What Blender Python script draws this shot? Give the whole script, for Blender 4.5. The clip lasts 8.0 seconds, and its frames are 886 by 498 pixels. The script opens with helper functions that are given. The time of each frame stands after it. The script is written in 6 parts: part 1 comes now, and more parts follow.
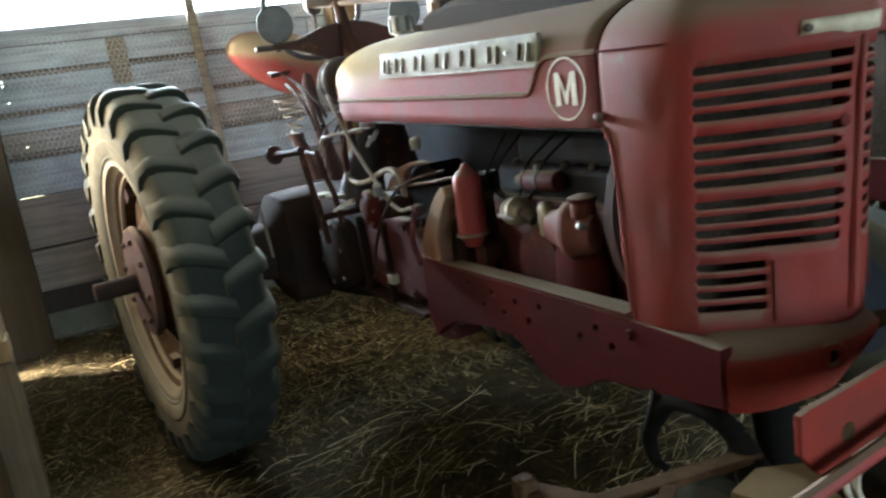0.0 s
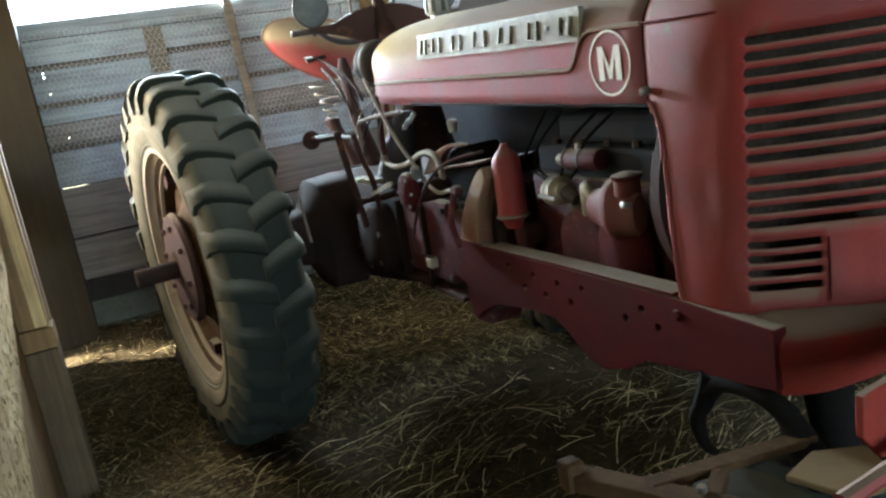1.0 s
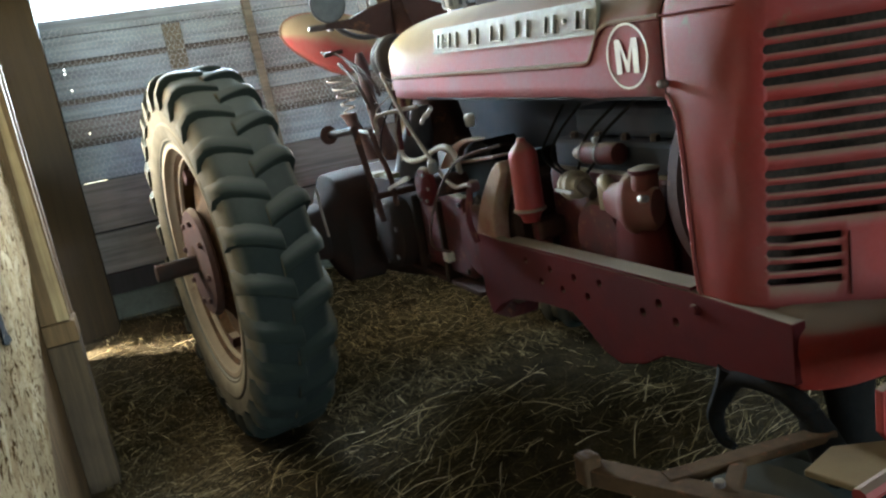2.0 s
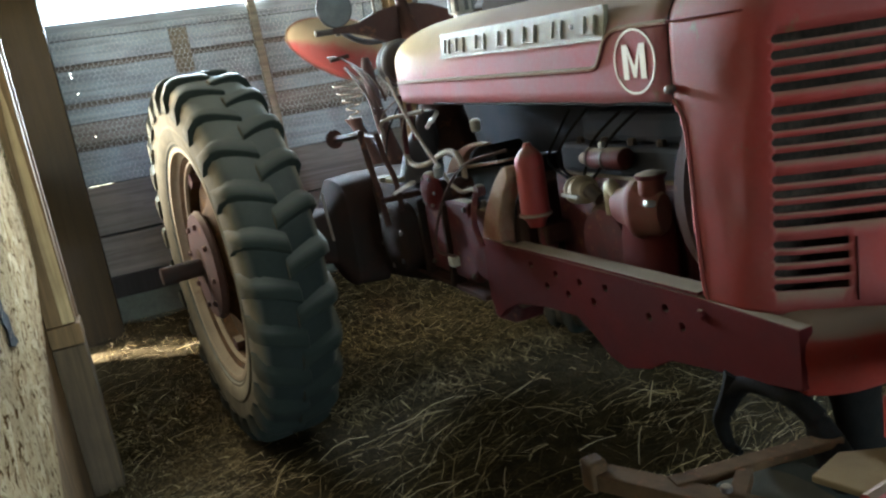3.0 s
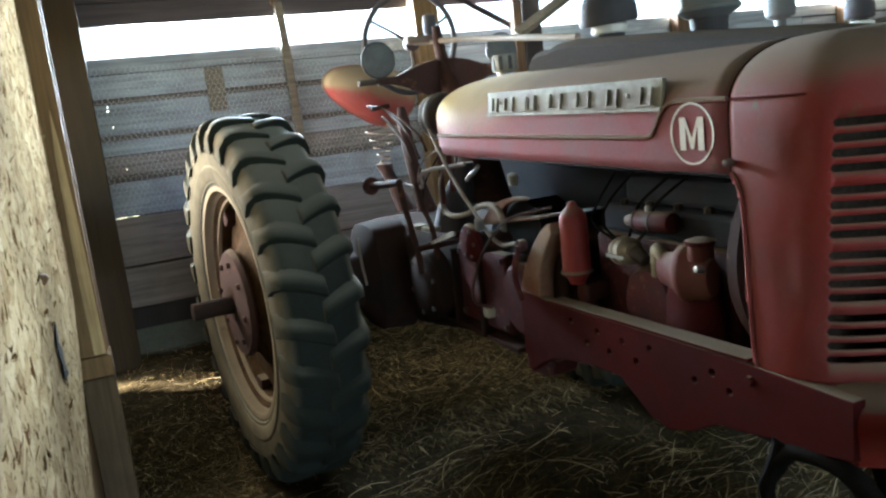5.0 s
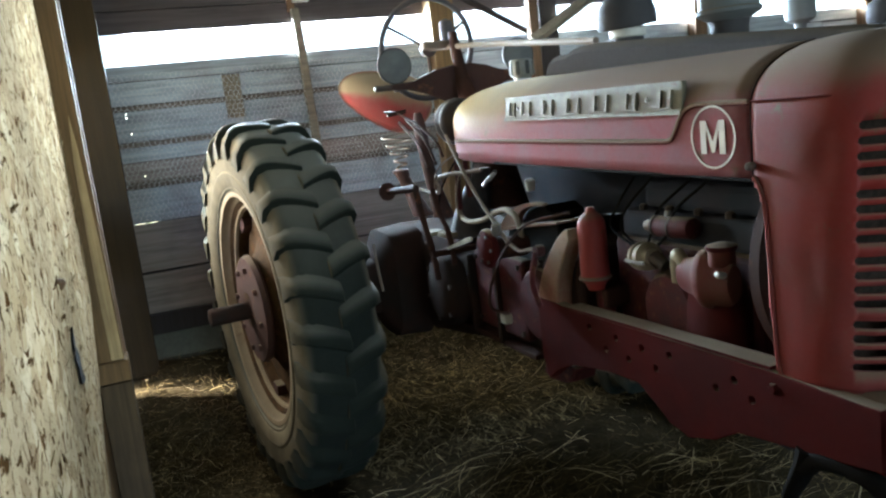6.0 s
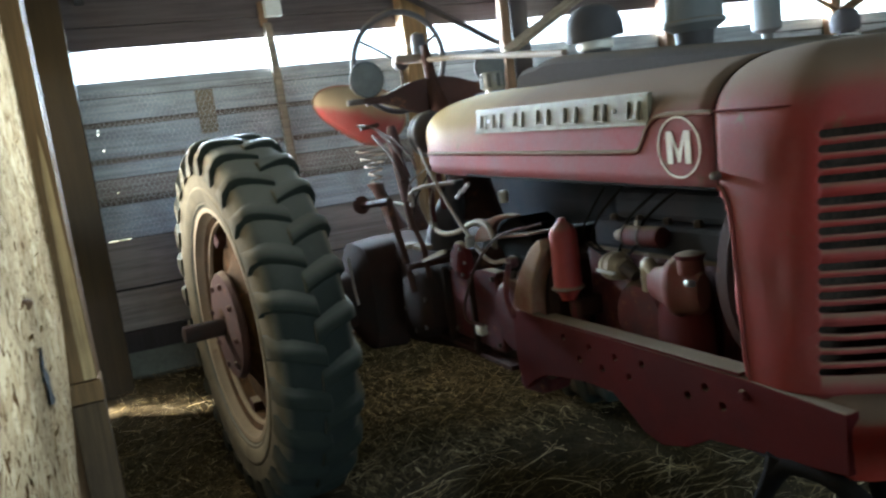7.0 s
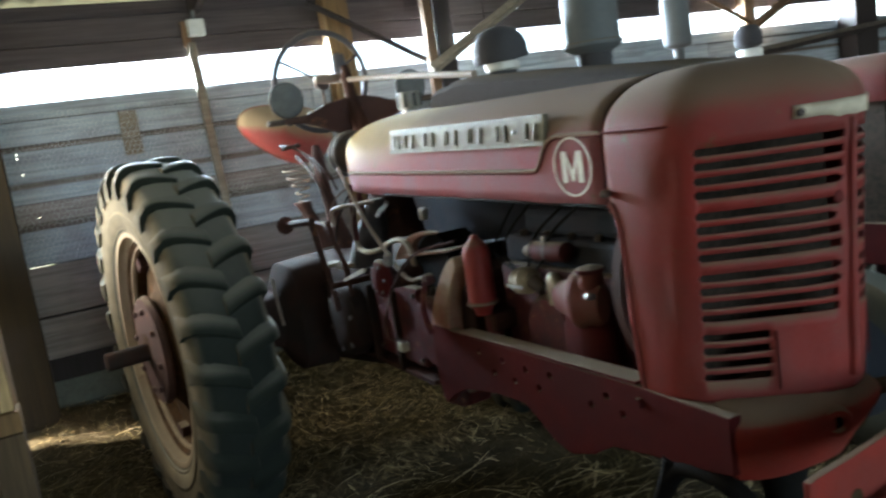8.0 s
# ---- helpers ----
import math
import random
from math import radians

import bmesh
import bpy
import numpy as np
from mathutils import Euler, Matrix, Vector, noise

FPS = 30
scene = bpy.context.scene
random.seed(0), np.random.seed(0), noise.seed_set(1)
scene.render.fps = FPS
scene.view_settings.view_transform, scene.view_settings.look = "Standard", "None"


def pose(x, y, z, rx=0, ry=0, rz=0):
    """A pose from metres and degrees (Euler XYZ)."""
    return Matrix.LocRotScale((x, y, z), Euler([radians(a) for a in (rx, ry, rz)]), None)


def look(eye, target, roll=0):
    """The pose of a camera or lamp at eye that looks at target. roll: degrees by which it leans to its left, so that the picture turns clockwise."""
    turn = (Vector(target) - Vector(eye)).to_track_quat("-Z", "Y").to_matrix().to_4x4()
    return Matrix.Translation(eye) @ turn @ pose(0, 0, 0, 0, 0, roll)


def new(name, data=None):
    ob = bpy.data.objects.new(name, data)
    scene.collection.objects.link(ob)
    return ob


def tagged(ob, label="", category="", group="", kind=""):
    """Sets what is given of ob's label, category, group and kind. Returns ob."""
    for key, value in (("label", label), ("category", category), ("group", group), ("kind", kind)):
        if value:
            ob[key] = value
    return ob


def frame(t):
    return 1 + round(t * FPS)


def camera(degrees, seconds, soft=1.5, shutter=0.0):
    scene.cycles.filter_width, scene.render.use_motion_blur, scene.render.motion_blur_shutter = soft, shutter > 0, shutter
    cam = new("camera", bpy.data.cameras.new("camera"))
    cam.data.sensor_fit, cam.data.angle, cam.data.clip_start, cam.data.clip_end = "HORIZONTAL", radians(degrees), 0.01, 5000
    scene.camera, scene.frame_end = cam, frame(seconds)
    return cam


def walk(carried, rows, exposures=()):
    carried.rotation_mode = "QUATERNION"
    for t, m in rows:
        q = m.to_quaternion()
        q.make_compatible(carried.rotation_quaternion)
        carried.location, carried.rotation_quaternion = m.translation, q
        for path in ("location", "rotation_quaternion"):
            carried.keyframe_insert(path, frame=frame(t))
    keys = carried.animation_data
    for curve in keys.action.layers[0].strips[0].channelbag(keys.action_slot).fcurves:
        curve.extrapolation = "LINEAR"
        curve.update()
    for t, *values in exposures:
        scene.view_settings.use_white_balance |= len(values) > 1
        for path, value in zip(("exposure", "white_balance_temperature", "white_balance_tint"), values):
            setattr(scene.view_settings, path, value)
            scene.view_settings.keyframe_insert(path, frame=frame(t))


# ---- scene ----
cam = camera(59.3, 8.0, soft=2.4, shutter=0.9)
EXPO, DOOR_W, STRIP_W, SIDE_W = 2.90, 38.0, 178.0, 6.5
PATH = [
    (0, (3.164, -1.206, 1.438), (1.425, -0.33, 0.984), -8.2),
    (0.5, (3.144, -1.213, 1.424), (1.38, -0.391, 0.962), -8.9),
    (1, (3.139, -1.211, 1.42), (1.364, -0.42, 0.949), -9.3),
    (1.5, (3.142, -1.208, 1.42), (1.355, -0.45, 0.939), -9.7),
    (3, (3.142, -1.22, 1.419), (1.345, -0.475, 0.956), -9.4),
    (3.5, (3.15, -1.219, 1.426), (1.357, -0.449, 0.988), -8.5),
    (4, (3.143, -1.261, 1.458), (1.352, -0.467, 1.056), -7.4),
    (4.5, (3.142, -1.336, 1.471), (1.342, -0.548, 1.098), -6.8),
    (6, (3.122, -1.333, 1.464), (1.29, -0.603, 1.128), -6.8),
    (6.5, (3.123, -1.327, 1.463), (1.293, -0.588, 1.138), -7.1),
    (7, (3.132, -1.318, 1.465), (1.318, -0.535, 1.152), -7.5),
    (7.5, (3.164, -1.301, 1.469), (1.377, -0.455, 1.165), -8.0),
    (8, (3.201, -1.255, 1.478), (1.447, -0.343, 1.175), -8.6),
]

walk(cam, [(t, look(eye, target, roll)) for t, eye, target, roll in PATH],
     exposures=[(0.0, EXPO + 0.52, 6100, 8), (1.0, EXPO + 0.58, 5950, 7), (3.5, EXPO + 0.55, 5900, 7), (4.5, EXPO + 0.24, 6000, 8), (6.5, EXPO + 0.18, 5750, 7), (8.0, EXPO + 0.18, 5950, 8)])

# ---- sky, sun and the light from the open front ----
world = bpy.data.worlds.new("sky")
scene.world = world
world.use_nodes = True
wn = world.node_tree
sky = wn.nodes.new("ShaderNodeTexSky")
sky.sky_type = "NISHITA"
sky.sun_disc = False
SUN_EL, SUN_AZ = 42.0, 194.0
sky.sun_elevation, sky.sun_rotation = radians(SUN_EL), radians(SUN_AZ)
wn.nodes["Background"].inputs["Strength"].default_value = 0.14
wn.links.new(sky.outputs[0], wn.nodes["Background"].inputs["Color"])

sun = new("sun", bpy.data.lights.new("sun", "SUN"))
sun.data.energy, sun.data.angle, sun.data.color = 5.0, radians(0.5), (1.0, 0.93, 0.82)
# the sun stands over the side wall, a little behind the shed
sd = Vector((math.sin(radians(SUN_AZ)) * math.cos(radians(SUN_EL)),
             math.cos(radians(SUN_AZ)) * math.cos(radians(SUN_EL)), math.sin(radians(SUN_EL))))
sun.matrix_world = look(sd * 20, (0, 0, 0))

door_light = new("doorway_daylight", bpy.data.lights.new("doorway_daylight", "AREA"))
door_light.data.shape, door_light.data.size, door_light.data.size_y = "RECTANGLE", 5.0, 2.7
door_light.data.energy, door_light.data.color = DOOR_W, (0.82, 0.98, 1.0)
door_light.matrix_world = look((10.1, 0.9, 1.5), (0.0, 0.5, 1.3))

side_light = new("side_opening_daylight", bpy.data.lights.new("side_opening_daylight", "AREA"))
side_light.data.shape, side_light.data.size, side_light.data.size_y = "RECTANGLE", 1.2, 0.75
side_light.data.energy, side_light.data.color = SIDE_W, (1.0, 0.90, 0.70)
side_light.data.spread = radians(120)
side_light.matrix_world = look((-0.88, -1.70, 1.64), (0.45, -0.2, 1.50))

strip_light = new("vent_daylight", bpy.data.lights.new("vent_daylight", "AREA"))
strip_light.data.shape, strip_light.data.size, strip_light.data.size_y = "RECTANGLE", 7.4, 0.16
strip_light.data.energy, strip_light.data.color = STRIP_W, (0.77, 0.92, 1.0)
strip_light.data.spread = radians(100)      # the eaves outside cut off the high sky
strip_light.matrix_world = look((-1.98, 2.55, 2.06), (2.0, 2.55, 1.95))


# ---- materials ----
class Tree:
    """Small shorthand for node materials."""

    def __init__(self, name):
        self.mat = bpy.data.materials.new(name)
        self.mat.use_nodes = True
        self.t = self.mat.node_tree
        self.bsdf = self.t.nodes["Principled BSDF"]

    def n(self, kind, **inputs):
        node = self.t.nodes.new(kind)
        for key, value in inputs.items():
            key = key.replace("_", " ")
            if hasattr(value, "is_output"):
                self.t.links.new(value, node.inputs[key])
            else:
                node.inputs[key].default_value = value
        return node

    def coords(self, scale=(1, 1, 1)):
        geo = self.t.nodes.new("ShaderNodeNewGeometry")
        m = self.t.nodes.new("ShaderNodeMapping")
        m.inputs["Scale"].default_value = scale
        self.t.links.new(geo.outputs["Position"], m.inputs["Vector"])
        return m.outputs[0]

    def noise(self, scale, detail=5, rough=0.6, vec=None, distort=0.0):
        node = self.n("ShaderNodeTexNoise", Scale=scale, Detail=detail, Roughness=rough, Distortion=distort)
        self.t.links.new(vec if vec is not None else self.coords(), node.inputs["Vector"])
        return node.outputs["Fac"]

    def ramp(self, fac, stops):
        node = self.t.nodes.new("ShaderNodeValToRGB")
        els = node.color_ramp.elements
        while len(els) < len(stops):
            els.new(0.5)
        for el, (pos, col) in zip(els, stops):
            el.position = pos
            el.color = (*col, 1) if len(col) == 3 else col
        self.t.links.new(fac, node.inputs[0])
        return node.outputs["Color"]

    def mask(self, fac, lo, hi):
        node = self.n("ShaderNodeMapRange", Value=fac, From_Min=lo, From_Max=hi)
        node.interpolation_type = "SMOOTHSTEP"
        return node.outputs[0]

    def math(self, op, a, b=0.0):
        node = self.t.nodes.new("ShaderNodeMath")
        node.operation = op
        for k, v in enumerate((a, b)):
            if hasattr(v, "is_output"):
                self.t.links.new(v, node.inputs[k])
            else:
                node.inputs[k].default_value = v
        return node.outputs[0]

    def mix(self, fac, a, b, blend="MIX"):
        node = self.t.nodes.new("ShaderNodeMix")
        node.data_type, node.blend_type = "RGBA", blend
        for sock, v in ((node.inputs[0], fac), (node.inputs[6], a), (node.inputs[7], b)):
            if hasattr(v, "is_output"):
                self.t.links.new(v, sock)
            elif isinstance(v, (int, float)):
                sock.default_value = v
            else:
                sock.default_value = (*v, 1)
        return node.outputs[2]

    def up(self):
        geo = self.t.nodes.new("ShaderNodeNewGeometry")
        sep = self.t.nodes.new("ShaderNodeSeparateXYZ")
        self.t.links.new(geo.outputs["Normal"], sep.inputs[0])
        return sep.outputs["Z"]

    def done(self, color, rough=0.6, metal=0.0, bump=None, strength=0.3, distance=0.004, gloss=None):
        if gloss is not None:
            self.bsdf.inputs["Specular IOR Level"].default_value = gloss
        for key, v in (("Base Color", color), ("Roughness", rough), ("Metallic", metal)):
            if hasattr(v, "is_output"):
                self.t.links.new(v, self.bsdf.inputs[key])
            elif isinstance(v, (int, float)):
                self.bsdf.inputs[key].default_value = v
            else:
                self.bsdf.inputs[key].default_value = (*v, 1)
        if bump is not None:
            b = self.n("ShaderNodeBump", Strength=strength, Distance=distance, Height=bump)
            self.t.links.new(b.outputs[0], self.bsdf.inputs["Normal"])
        return self.mat


DUST = (0.135, 0.108, 0.074)


def dusty(name, a, b, rough=0.5, metal=0.0, dust_lo=0.25, dust_hi=0.95, film=0.12, rust=0.0, scale=6.0, bump=0.15, amount=0.85, gloss=0.25, veil=(0.30, 0.265, 0.235), tail=None, dust=DUST):
    """Painted or bare metal under a film of barn dust, which lies thickest on what faces up."""
    k = Tree(name)
    big, fine = k.noise(scale, 6), k.noise(scale * 14, 4)
    col = k.mix(k.mask(big, 0.35, 0.65), a, b)
    if rust:
        spots = k.mask(k.noise(scale * 3.1, 8, 0.7), 0.62 - rust * 0.2, 0.70)
        col = k.mix(spots, col, (0.11, 0.045, 0.022))
    settle = k.mask(k.math("ADD", k.up(), k.math("MULTIPLY", k.math("SUBTRACT", big, 0.5), 0.5)), dust_lo, dust_hi)
    thin = k.math("MULTIPLY", k.mask(k.math("ADD", k.math("MULTIPLY", fine, 0.35), k.math("MULTIPLY", big, 0.65)), 0.05, 0.85), film * 1.25)
    col = k.mix(thin, col, veil)
    haze = k.math("MINIMUM", k.math("MULTIPLY", settle, amount), 0.93)
    col = k.mix(haze, col, dust)
    if tail:
        # a thick coat of tan dust with a ragged end along the length
        pos = k.t.nodes.new("ShaderNodeSeparateXYZ")
        k.t.links.new(k.coords(), pos.inputs[0])
        ragged = k.math("ADD", pos.outputs["X"], k.math("MULTIPLY", k.math("SUBTRACT", k.noise(3.0, 6), 0.5), 0.7))
        coat = k.math("MULTIPLY", k.mask(k.math("MULTIPLY", ragged, -1.0), -tail[1], -tail[0]), k.mask(k.math("ADD", pos.outputs["Z"], k.math("MULTIPLY", k.math("SUBTRACT", fine, 0.5), 0.05)), 1.345, 1.465))
        col = k.mix(k.math("MULTIPLY", coat, 0.92), col, (0.335, 0.262, 0.135))
    r = k.math("MINIMUM", k.math("ADD", k.math("MULTIPLY", haze, 0.4), rough), 0.95)
    k.bsdf.inputs["Specular IOR Level"].default_value = gloss
    return k.done(col, r, metal, fine, bump, 0.002)


def wooden(name, a, b, along="y", rough=0.85, scale=1.0, bump=0.5, stain=(0.05, 0.035, 0.025), stain_amount=0.35):
    """Weathered sawn timber with grain along one axis and its own tone for each board."""
    k = Tree(name)
    stretch = {"x": (2, 45, 45), "y": (45, 2, 45), "z": (45, 45, 2)}[along]
    vec = k.coords(tuple(v * scale for v in stretch))
    grain = k.noise(1.0, 7, 0.65, vec, 0.6)
    big = k.noise(2.2, 5)
    info = k.t.nodes.new("ShaderNodeObjectInfo")
    tone = k.mix(info.outputs["Random"], a, b)
    col = k.mix(k.mask(grain, 0.3, 0.72), k.mix(0.45, tone, (0.02, 0.016, 0.012)), tone)
    col = k.mix(k.math("MULTIPLY", k.mask(big, 0.5, 0.75), stain_amount), col, stain)
    return k.done(col, rough, 0, grain, bump, 0.004, 0.12)


M_RED = dusty("red_paint_faded", (0.225, 0.034, 0.042), (0.185, 0.035, 0.044), 0.65, film=0.36, rust=0.05, dust_lo=-0.05, dust_hi=0.60, gloss=0.05, veil=(0.23, 0.185, 0.185), tail=(0.60, 1.30))
M_RED_NOSE = dusty("red_paint_front", (0.175, 0.0145, 0.012), (0.128, 0.0135, 0.012), 0.55, film=0.10, rust=0.12, dust_lo=-0.02, dust_hi=0.85, gloss=0.15, veil=(0.25, 0.195, 0.165))
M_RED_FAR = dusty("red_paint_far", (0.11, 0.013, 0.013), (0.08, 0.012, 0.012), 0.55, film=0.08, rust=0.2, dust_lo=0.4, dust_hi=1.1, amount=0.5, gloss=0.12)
M_PUMP = dusty("dusty_pump_casting", (0.098, 0.022, 0.018), (0.085, 0.030, 0.021), 0.7, film=0.05, rust=0.3, scale=14, dust_lo=0.35, dust_hi=0.95, amount=0.7, gloss=0.1)
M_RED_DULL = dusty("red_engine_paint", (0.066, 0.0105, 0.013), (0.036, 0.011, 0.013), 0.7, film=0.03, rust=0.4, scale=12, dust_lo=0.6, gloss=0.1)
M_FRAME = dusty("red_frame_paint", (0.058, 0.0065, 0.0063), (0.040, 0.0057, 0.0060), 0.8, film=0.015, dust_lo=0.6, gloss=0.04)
M_BOLSTER = dusty("red_front_casting", (0.19, 0.017, 0.011), (0.13, 0.015, 0.010), 0.7, film=0.06, rust=0.12, dust_lo=0.30, dust_hi=0.9, amount=0.85, gloss=0.06)
M_ARCH = dusty("dusty_bell_housing", (0.15, 0.024, 0.024), (0.12, 0.022, 0.022), 0.65, film=0.66, rust=0.1, dust_lo=0.0, dust_hi=0.8, gloss=0.1, veil=(0.25, 0.195, 0.12))
M_FILTER = dusty("red_canister_paint", (0.25, 0.026, 0.024), (0.19, 0.024, 0.022), 0.5, film=0.05, rust=0.1, dust_lo=0.3, gloss=0.2)
# Darker dustless red; puts shade into slot rims, creases and seams.
M_SLOTEDGE = dusty("shaded_red_edge", (0.09, 0.010, 0.010), (0.06, 0.009, 0.009), 0.7, film=0.05, dust_lo=2.0, dust_hi=3.0, gloss=0.05)
M_HUB = dusty("rust_brown_casting", (0.046, 0.020, 0.018), (0.030, 0.015, 0.014), 0.8, film=0.06, rust=0.3, dust_lo=0.7, gloss=0.08)
M_PEDAL = dusty("dark_pedal_iron", (0.046, 0.021, 0.016), (0.028, 0.016, 0.013), 0.85, film=0.0, rust=0.2, dust_lo=1.0, dust_hi=1.5, gloss=0.08)
M_RUST = dusty("bare_rusty_bar", (0.062, 0.036, 0.018), (0.036, 0.022, 0.012), 0.85, film=0.0, rust=0.4, scale=14, dust_lo=1.5, dust_hi=2.5, gloss=0.05)
M_SEAT = dusty("red_seat_paint", (0.30, 0.022, 0.020), (0.24, 0.024, 0.022), 0.5, film=0.18, rust=0.1, dust_lo=-0.28, dust_hi=0.22, gloss=0.15, dust=(0.27, 0.215, 0.125))
M_IRON = dusty("dark_iron", (0.035, 0.028, 0.026), (0.055, 0.038, 0.032), 0.6, 0.3, film=0.08, rust=0.3, scale=10, dust_lo=0.5)
# Blacks lifted and tinted blue: haze over dark parts is in the colour.
M_BLACK = dusty("grimy_black_casting", (0.042, 0.043, 0.050), (0.056, 0.046, 0.048), 0.7, film=0.08, scale=9, dust_lo=0.6, gloss=0.15)
M_GRIME = dusty("hazy_black_grime", (0.034, 0.040, 0.050), (0.046, 0.044, 0.052), 0.9, film=0.0, scale=9, dust_lo=1.1, dust_hi=1.6, gloss=0.05, bump=0.4)
M_GEAR = dusty("dark_gearbox_casting", (0.021, 0.0165, 0.0145), (0.030, 0.017, 0.0135), 0.9, film=0.0, scale=7, dust_lo=1.1, dust_hi=1.5, gloss=0.03, bump=0.5)
M_COVER = dusty("dusty_grey_sheet", (0.050, 0.050, 0.054), (0.038, 0.038, 0.042), 0.7, film=0.10, dust_lo=0.6, dust_hi=1.3, gloss=0.0)
M_GREYPIPE = dusty("grey_sheet_steel", (0.085, 0.100, 0.110), (0.066, 0.078, 0.086), 0.65, 0.0, film=0.15, rust=0.0, gloss=0.2)
M_DARKSTEEL = dusty("dark_sheet_steel", (0.042, 0.041, 0.046), (0.030, 0.030, 0.034), 0.7, 0.0, film=0.05, rust=0.1, dust_lo=0.8, dust_hi=1.4, gloss=0.1)
M_ROD = dusty("dusty_rod", (0.14, 0.10, 0.07), (0.09, 0.06, 0.043), 0.7, 0.0, film=0.35, rust=0.2)
M_HOSE = dusty("tan_hose", (0.28, 0.22, 0.15), (0.20, 0.15, 0.11), 0.7, film=0.25)
M_CREAM = dusty("dusty_brass_body", (0.30, 0.26, 0.17), (0.20, 0.17, 0.11), 0.6, 0.2, film=0.3, rust=0.15, scale=16)
M_PLATE = dusty("worn_aluminium_plate", (0.17, 0.157, 0.108), (0.10, 0.092, 0.062), 0.65, 0.1, film=0.12, rust=0.3, scale=22)
M_TANPLATE = dusty("dusty_tan_plate", (0.13, 0.090, 0.042), (0.095, 0.064, 0.030), 0.8, film=0.05, rust=0.15, dust_lo=1.2, dust_hi=2.0, gloss=0.05)
M_CREASE = dusty("dusty_crease", (0.22, 0.07, 0.05), (0.18, 0.06, 0.045), 0.7, film=0.7, dust_lo=-0.5, dust_hi=0.3, gloss=0.1, veil=(0.30, 0.25, 0.19))
M_CREAMPAINT = dusty("cream_paint", (0.62, 0.55, 0.45), (0.52, 0.46, 0.38), 0.6, film=0.15, scale=20)
M_CHROME = dusty("bright_metal", (0.40, 0.41, 0.41), (0.28, 0.29, 0.29), 0.42, 0.6, film=0.15)
M_TAG = dusty("bleached_tape", (0.52, 0.47, 0.36), (0.40, 0.35, 0.26), 0.75, film=0.2, scale=22)
M_RIM = dusty("dusty_rim", (0.24, 0.175, 0.11), (0.15, 0.10, 0.065), 0.7, 0.0, film=0.5, rust=0.3, dust_lo=0.0, gloss=0.1, veil=(0.33, 0.28, 0.20))


def rubber(name, side_dust, top_dust, base=(0.017, 0.022, 0.022), lean=0.30):
    """Old tyre rubber; dust lies on what faces up and, on the carcass, over the sidewalls."""
    k = Tree(name)
    big, fine = k.noise(3.0, 6), k.noise(45, 4)
    settle = k.mask(k.math("ADD", k.up(), k.math("MULTIPLY", k.math("SUBTRACT", big, 0.5), 0.5)), lean, 1.0)
    geo = k.t.nodes.new("ShaderNodeNewGeometry")
    sep = k.t.nodes.new("ShaderNodeSeparateXYZ")
    k.t.links.new(geo.outputs["Normal"], sep.inputs[0])
    wall = k.mask(k.math("ABSOLUTE", sep.outputs["Y"]), 0.45, 0.95)
    streak = k.mask(k.noise(9.0, 6, 0.7), 0.25, 0.75)
    d = k.math("ADD", k.math("MULTIPLY", settle, top_dust), k.math("MULTIPLY", k.math("MULTIPLY", wall, side_dust), k.math("ADD", k.math("MULTIPLY", streak, 0.45), 0.6)))
    d = k.math("MINIMUM", k.math("ADD", d, k.math("MULTIPLY", fine, 0.035)), 0.88)
    col = k.mix(d, base, k.mix(wall, (0.185, 0.185, 0.160), (0.27, 0.215, 0.135)))
    k.bsdf.inputs["Specular IOR Level"].default_value = 0.12
    return k.done(col, 0.9, 0, k.math("ADD", fine, k.math("MULTIPLY", big, 1.5)), 0.35, 0.004)


M_TYRE = rubber("dusty_tyre_rubber", 0.44, 0.66, (0.012, 0.0155, 0.0135), 0.10)
M_TYRE_FRONT = rubber("front_tyre_rubber", 0.10, 0.05)
M_LUG = rubber("tread_bar_rubber", 0.20, 0.52, (0.011, 0.0145, 0.0115), 0.10)

M_BOARD_GREY = wooden("grey_weathered_board", (0.45, 0.49, 0.53), (0.345, 0.372, 0.40), "y", stain=(0.10, 0.05, 0.035))
M_BOARD_BROWN = wooden("brown_weathered_board", (0.33, 0.285, 0.25), (0.25, 0.215, 0.19), "y")
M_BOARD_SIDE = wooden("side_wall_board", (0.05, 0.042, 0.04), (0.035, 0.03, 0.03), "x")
M_POST_DARK = wooden("dark_post", (0.050, 0.040, 0.038), (0.038, 0.032, 0.032), "z")
M_POST_TAN = wooden("tan_post", (0.23, 0.14, 0.08), (0.15, 0.09, 0.053), "z")
M_LUMBER = wooden("fresh_stud", (0.56, 0.40, 0.20), (0.50, 0.35, 0.17), "z", stain_amount=0.5, stain=(0.10, 0.045, 0.02))
M_STUD = wooden("brown_stud", (0.235, 0.145, 0.066), (0.190, 0.115, 0.052), "z", stain_amount=0.5)
M_BLOCK = wooden("dull_brown_block", (0.120, 0.082, 0.046), (0.100, 0.068, 0.038), "z", stain_amount=0.5)
M_POST_CORNER = wooden("brown_corner_post", (0.056, 0.036, 0.018), (0.046, 0.030, 0.015), "z", stain_amount=0.6, scale=0.6)
M_BATTEN = wooden("recessed_batten", (0.18, 0.145, 0.12), (0.13, 0.105, 0.09), "y")
M_BRACE = wooden("grey_brace", (0.30, 0.25, 0.19), (0.22, 0.18, 0.13), "y")
M_HEADER = wooden("dark_header_board", (0.095, 0.078, 0.078), (0.07, 0.058, 0.06), "y")


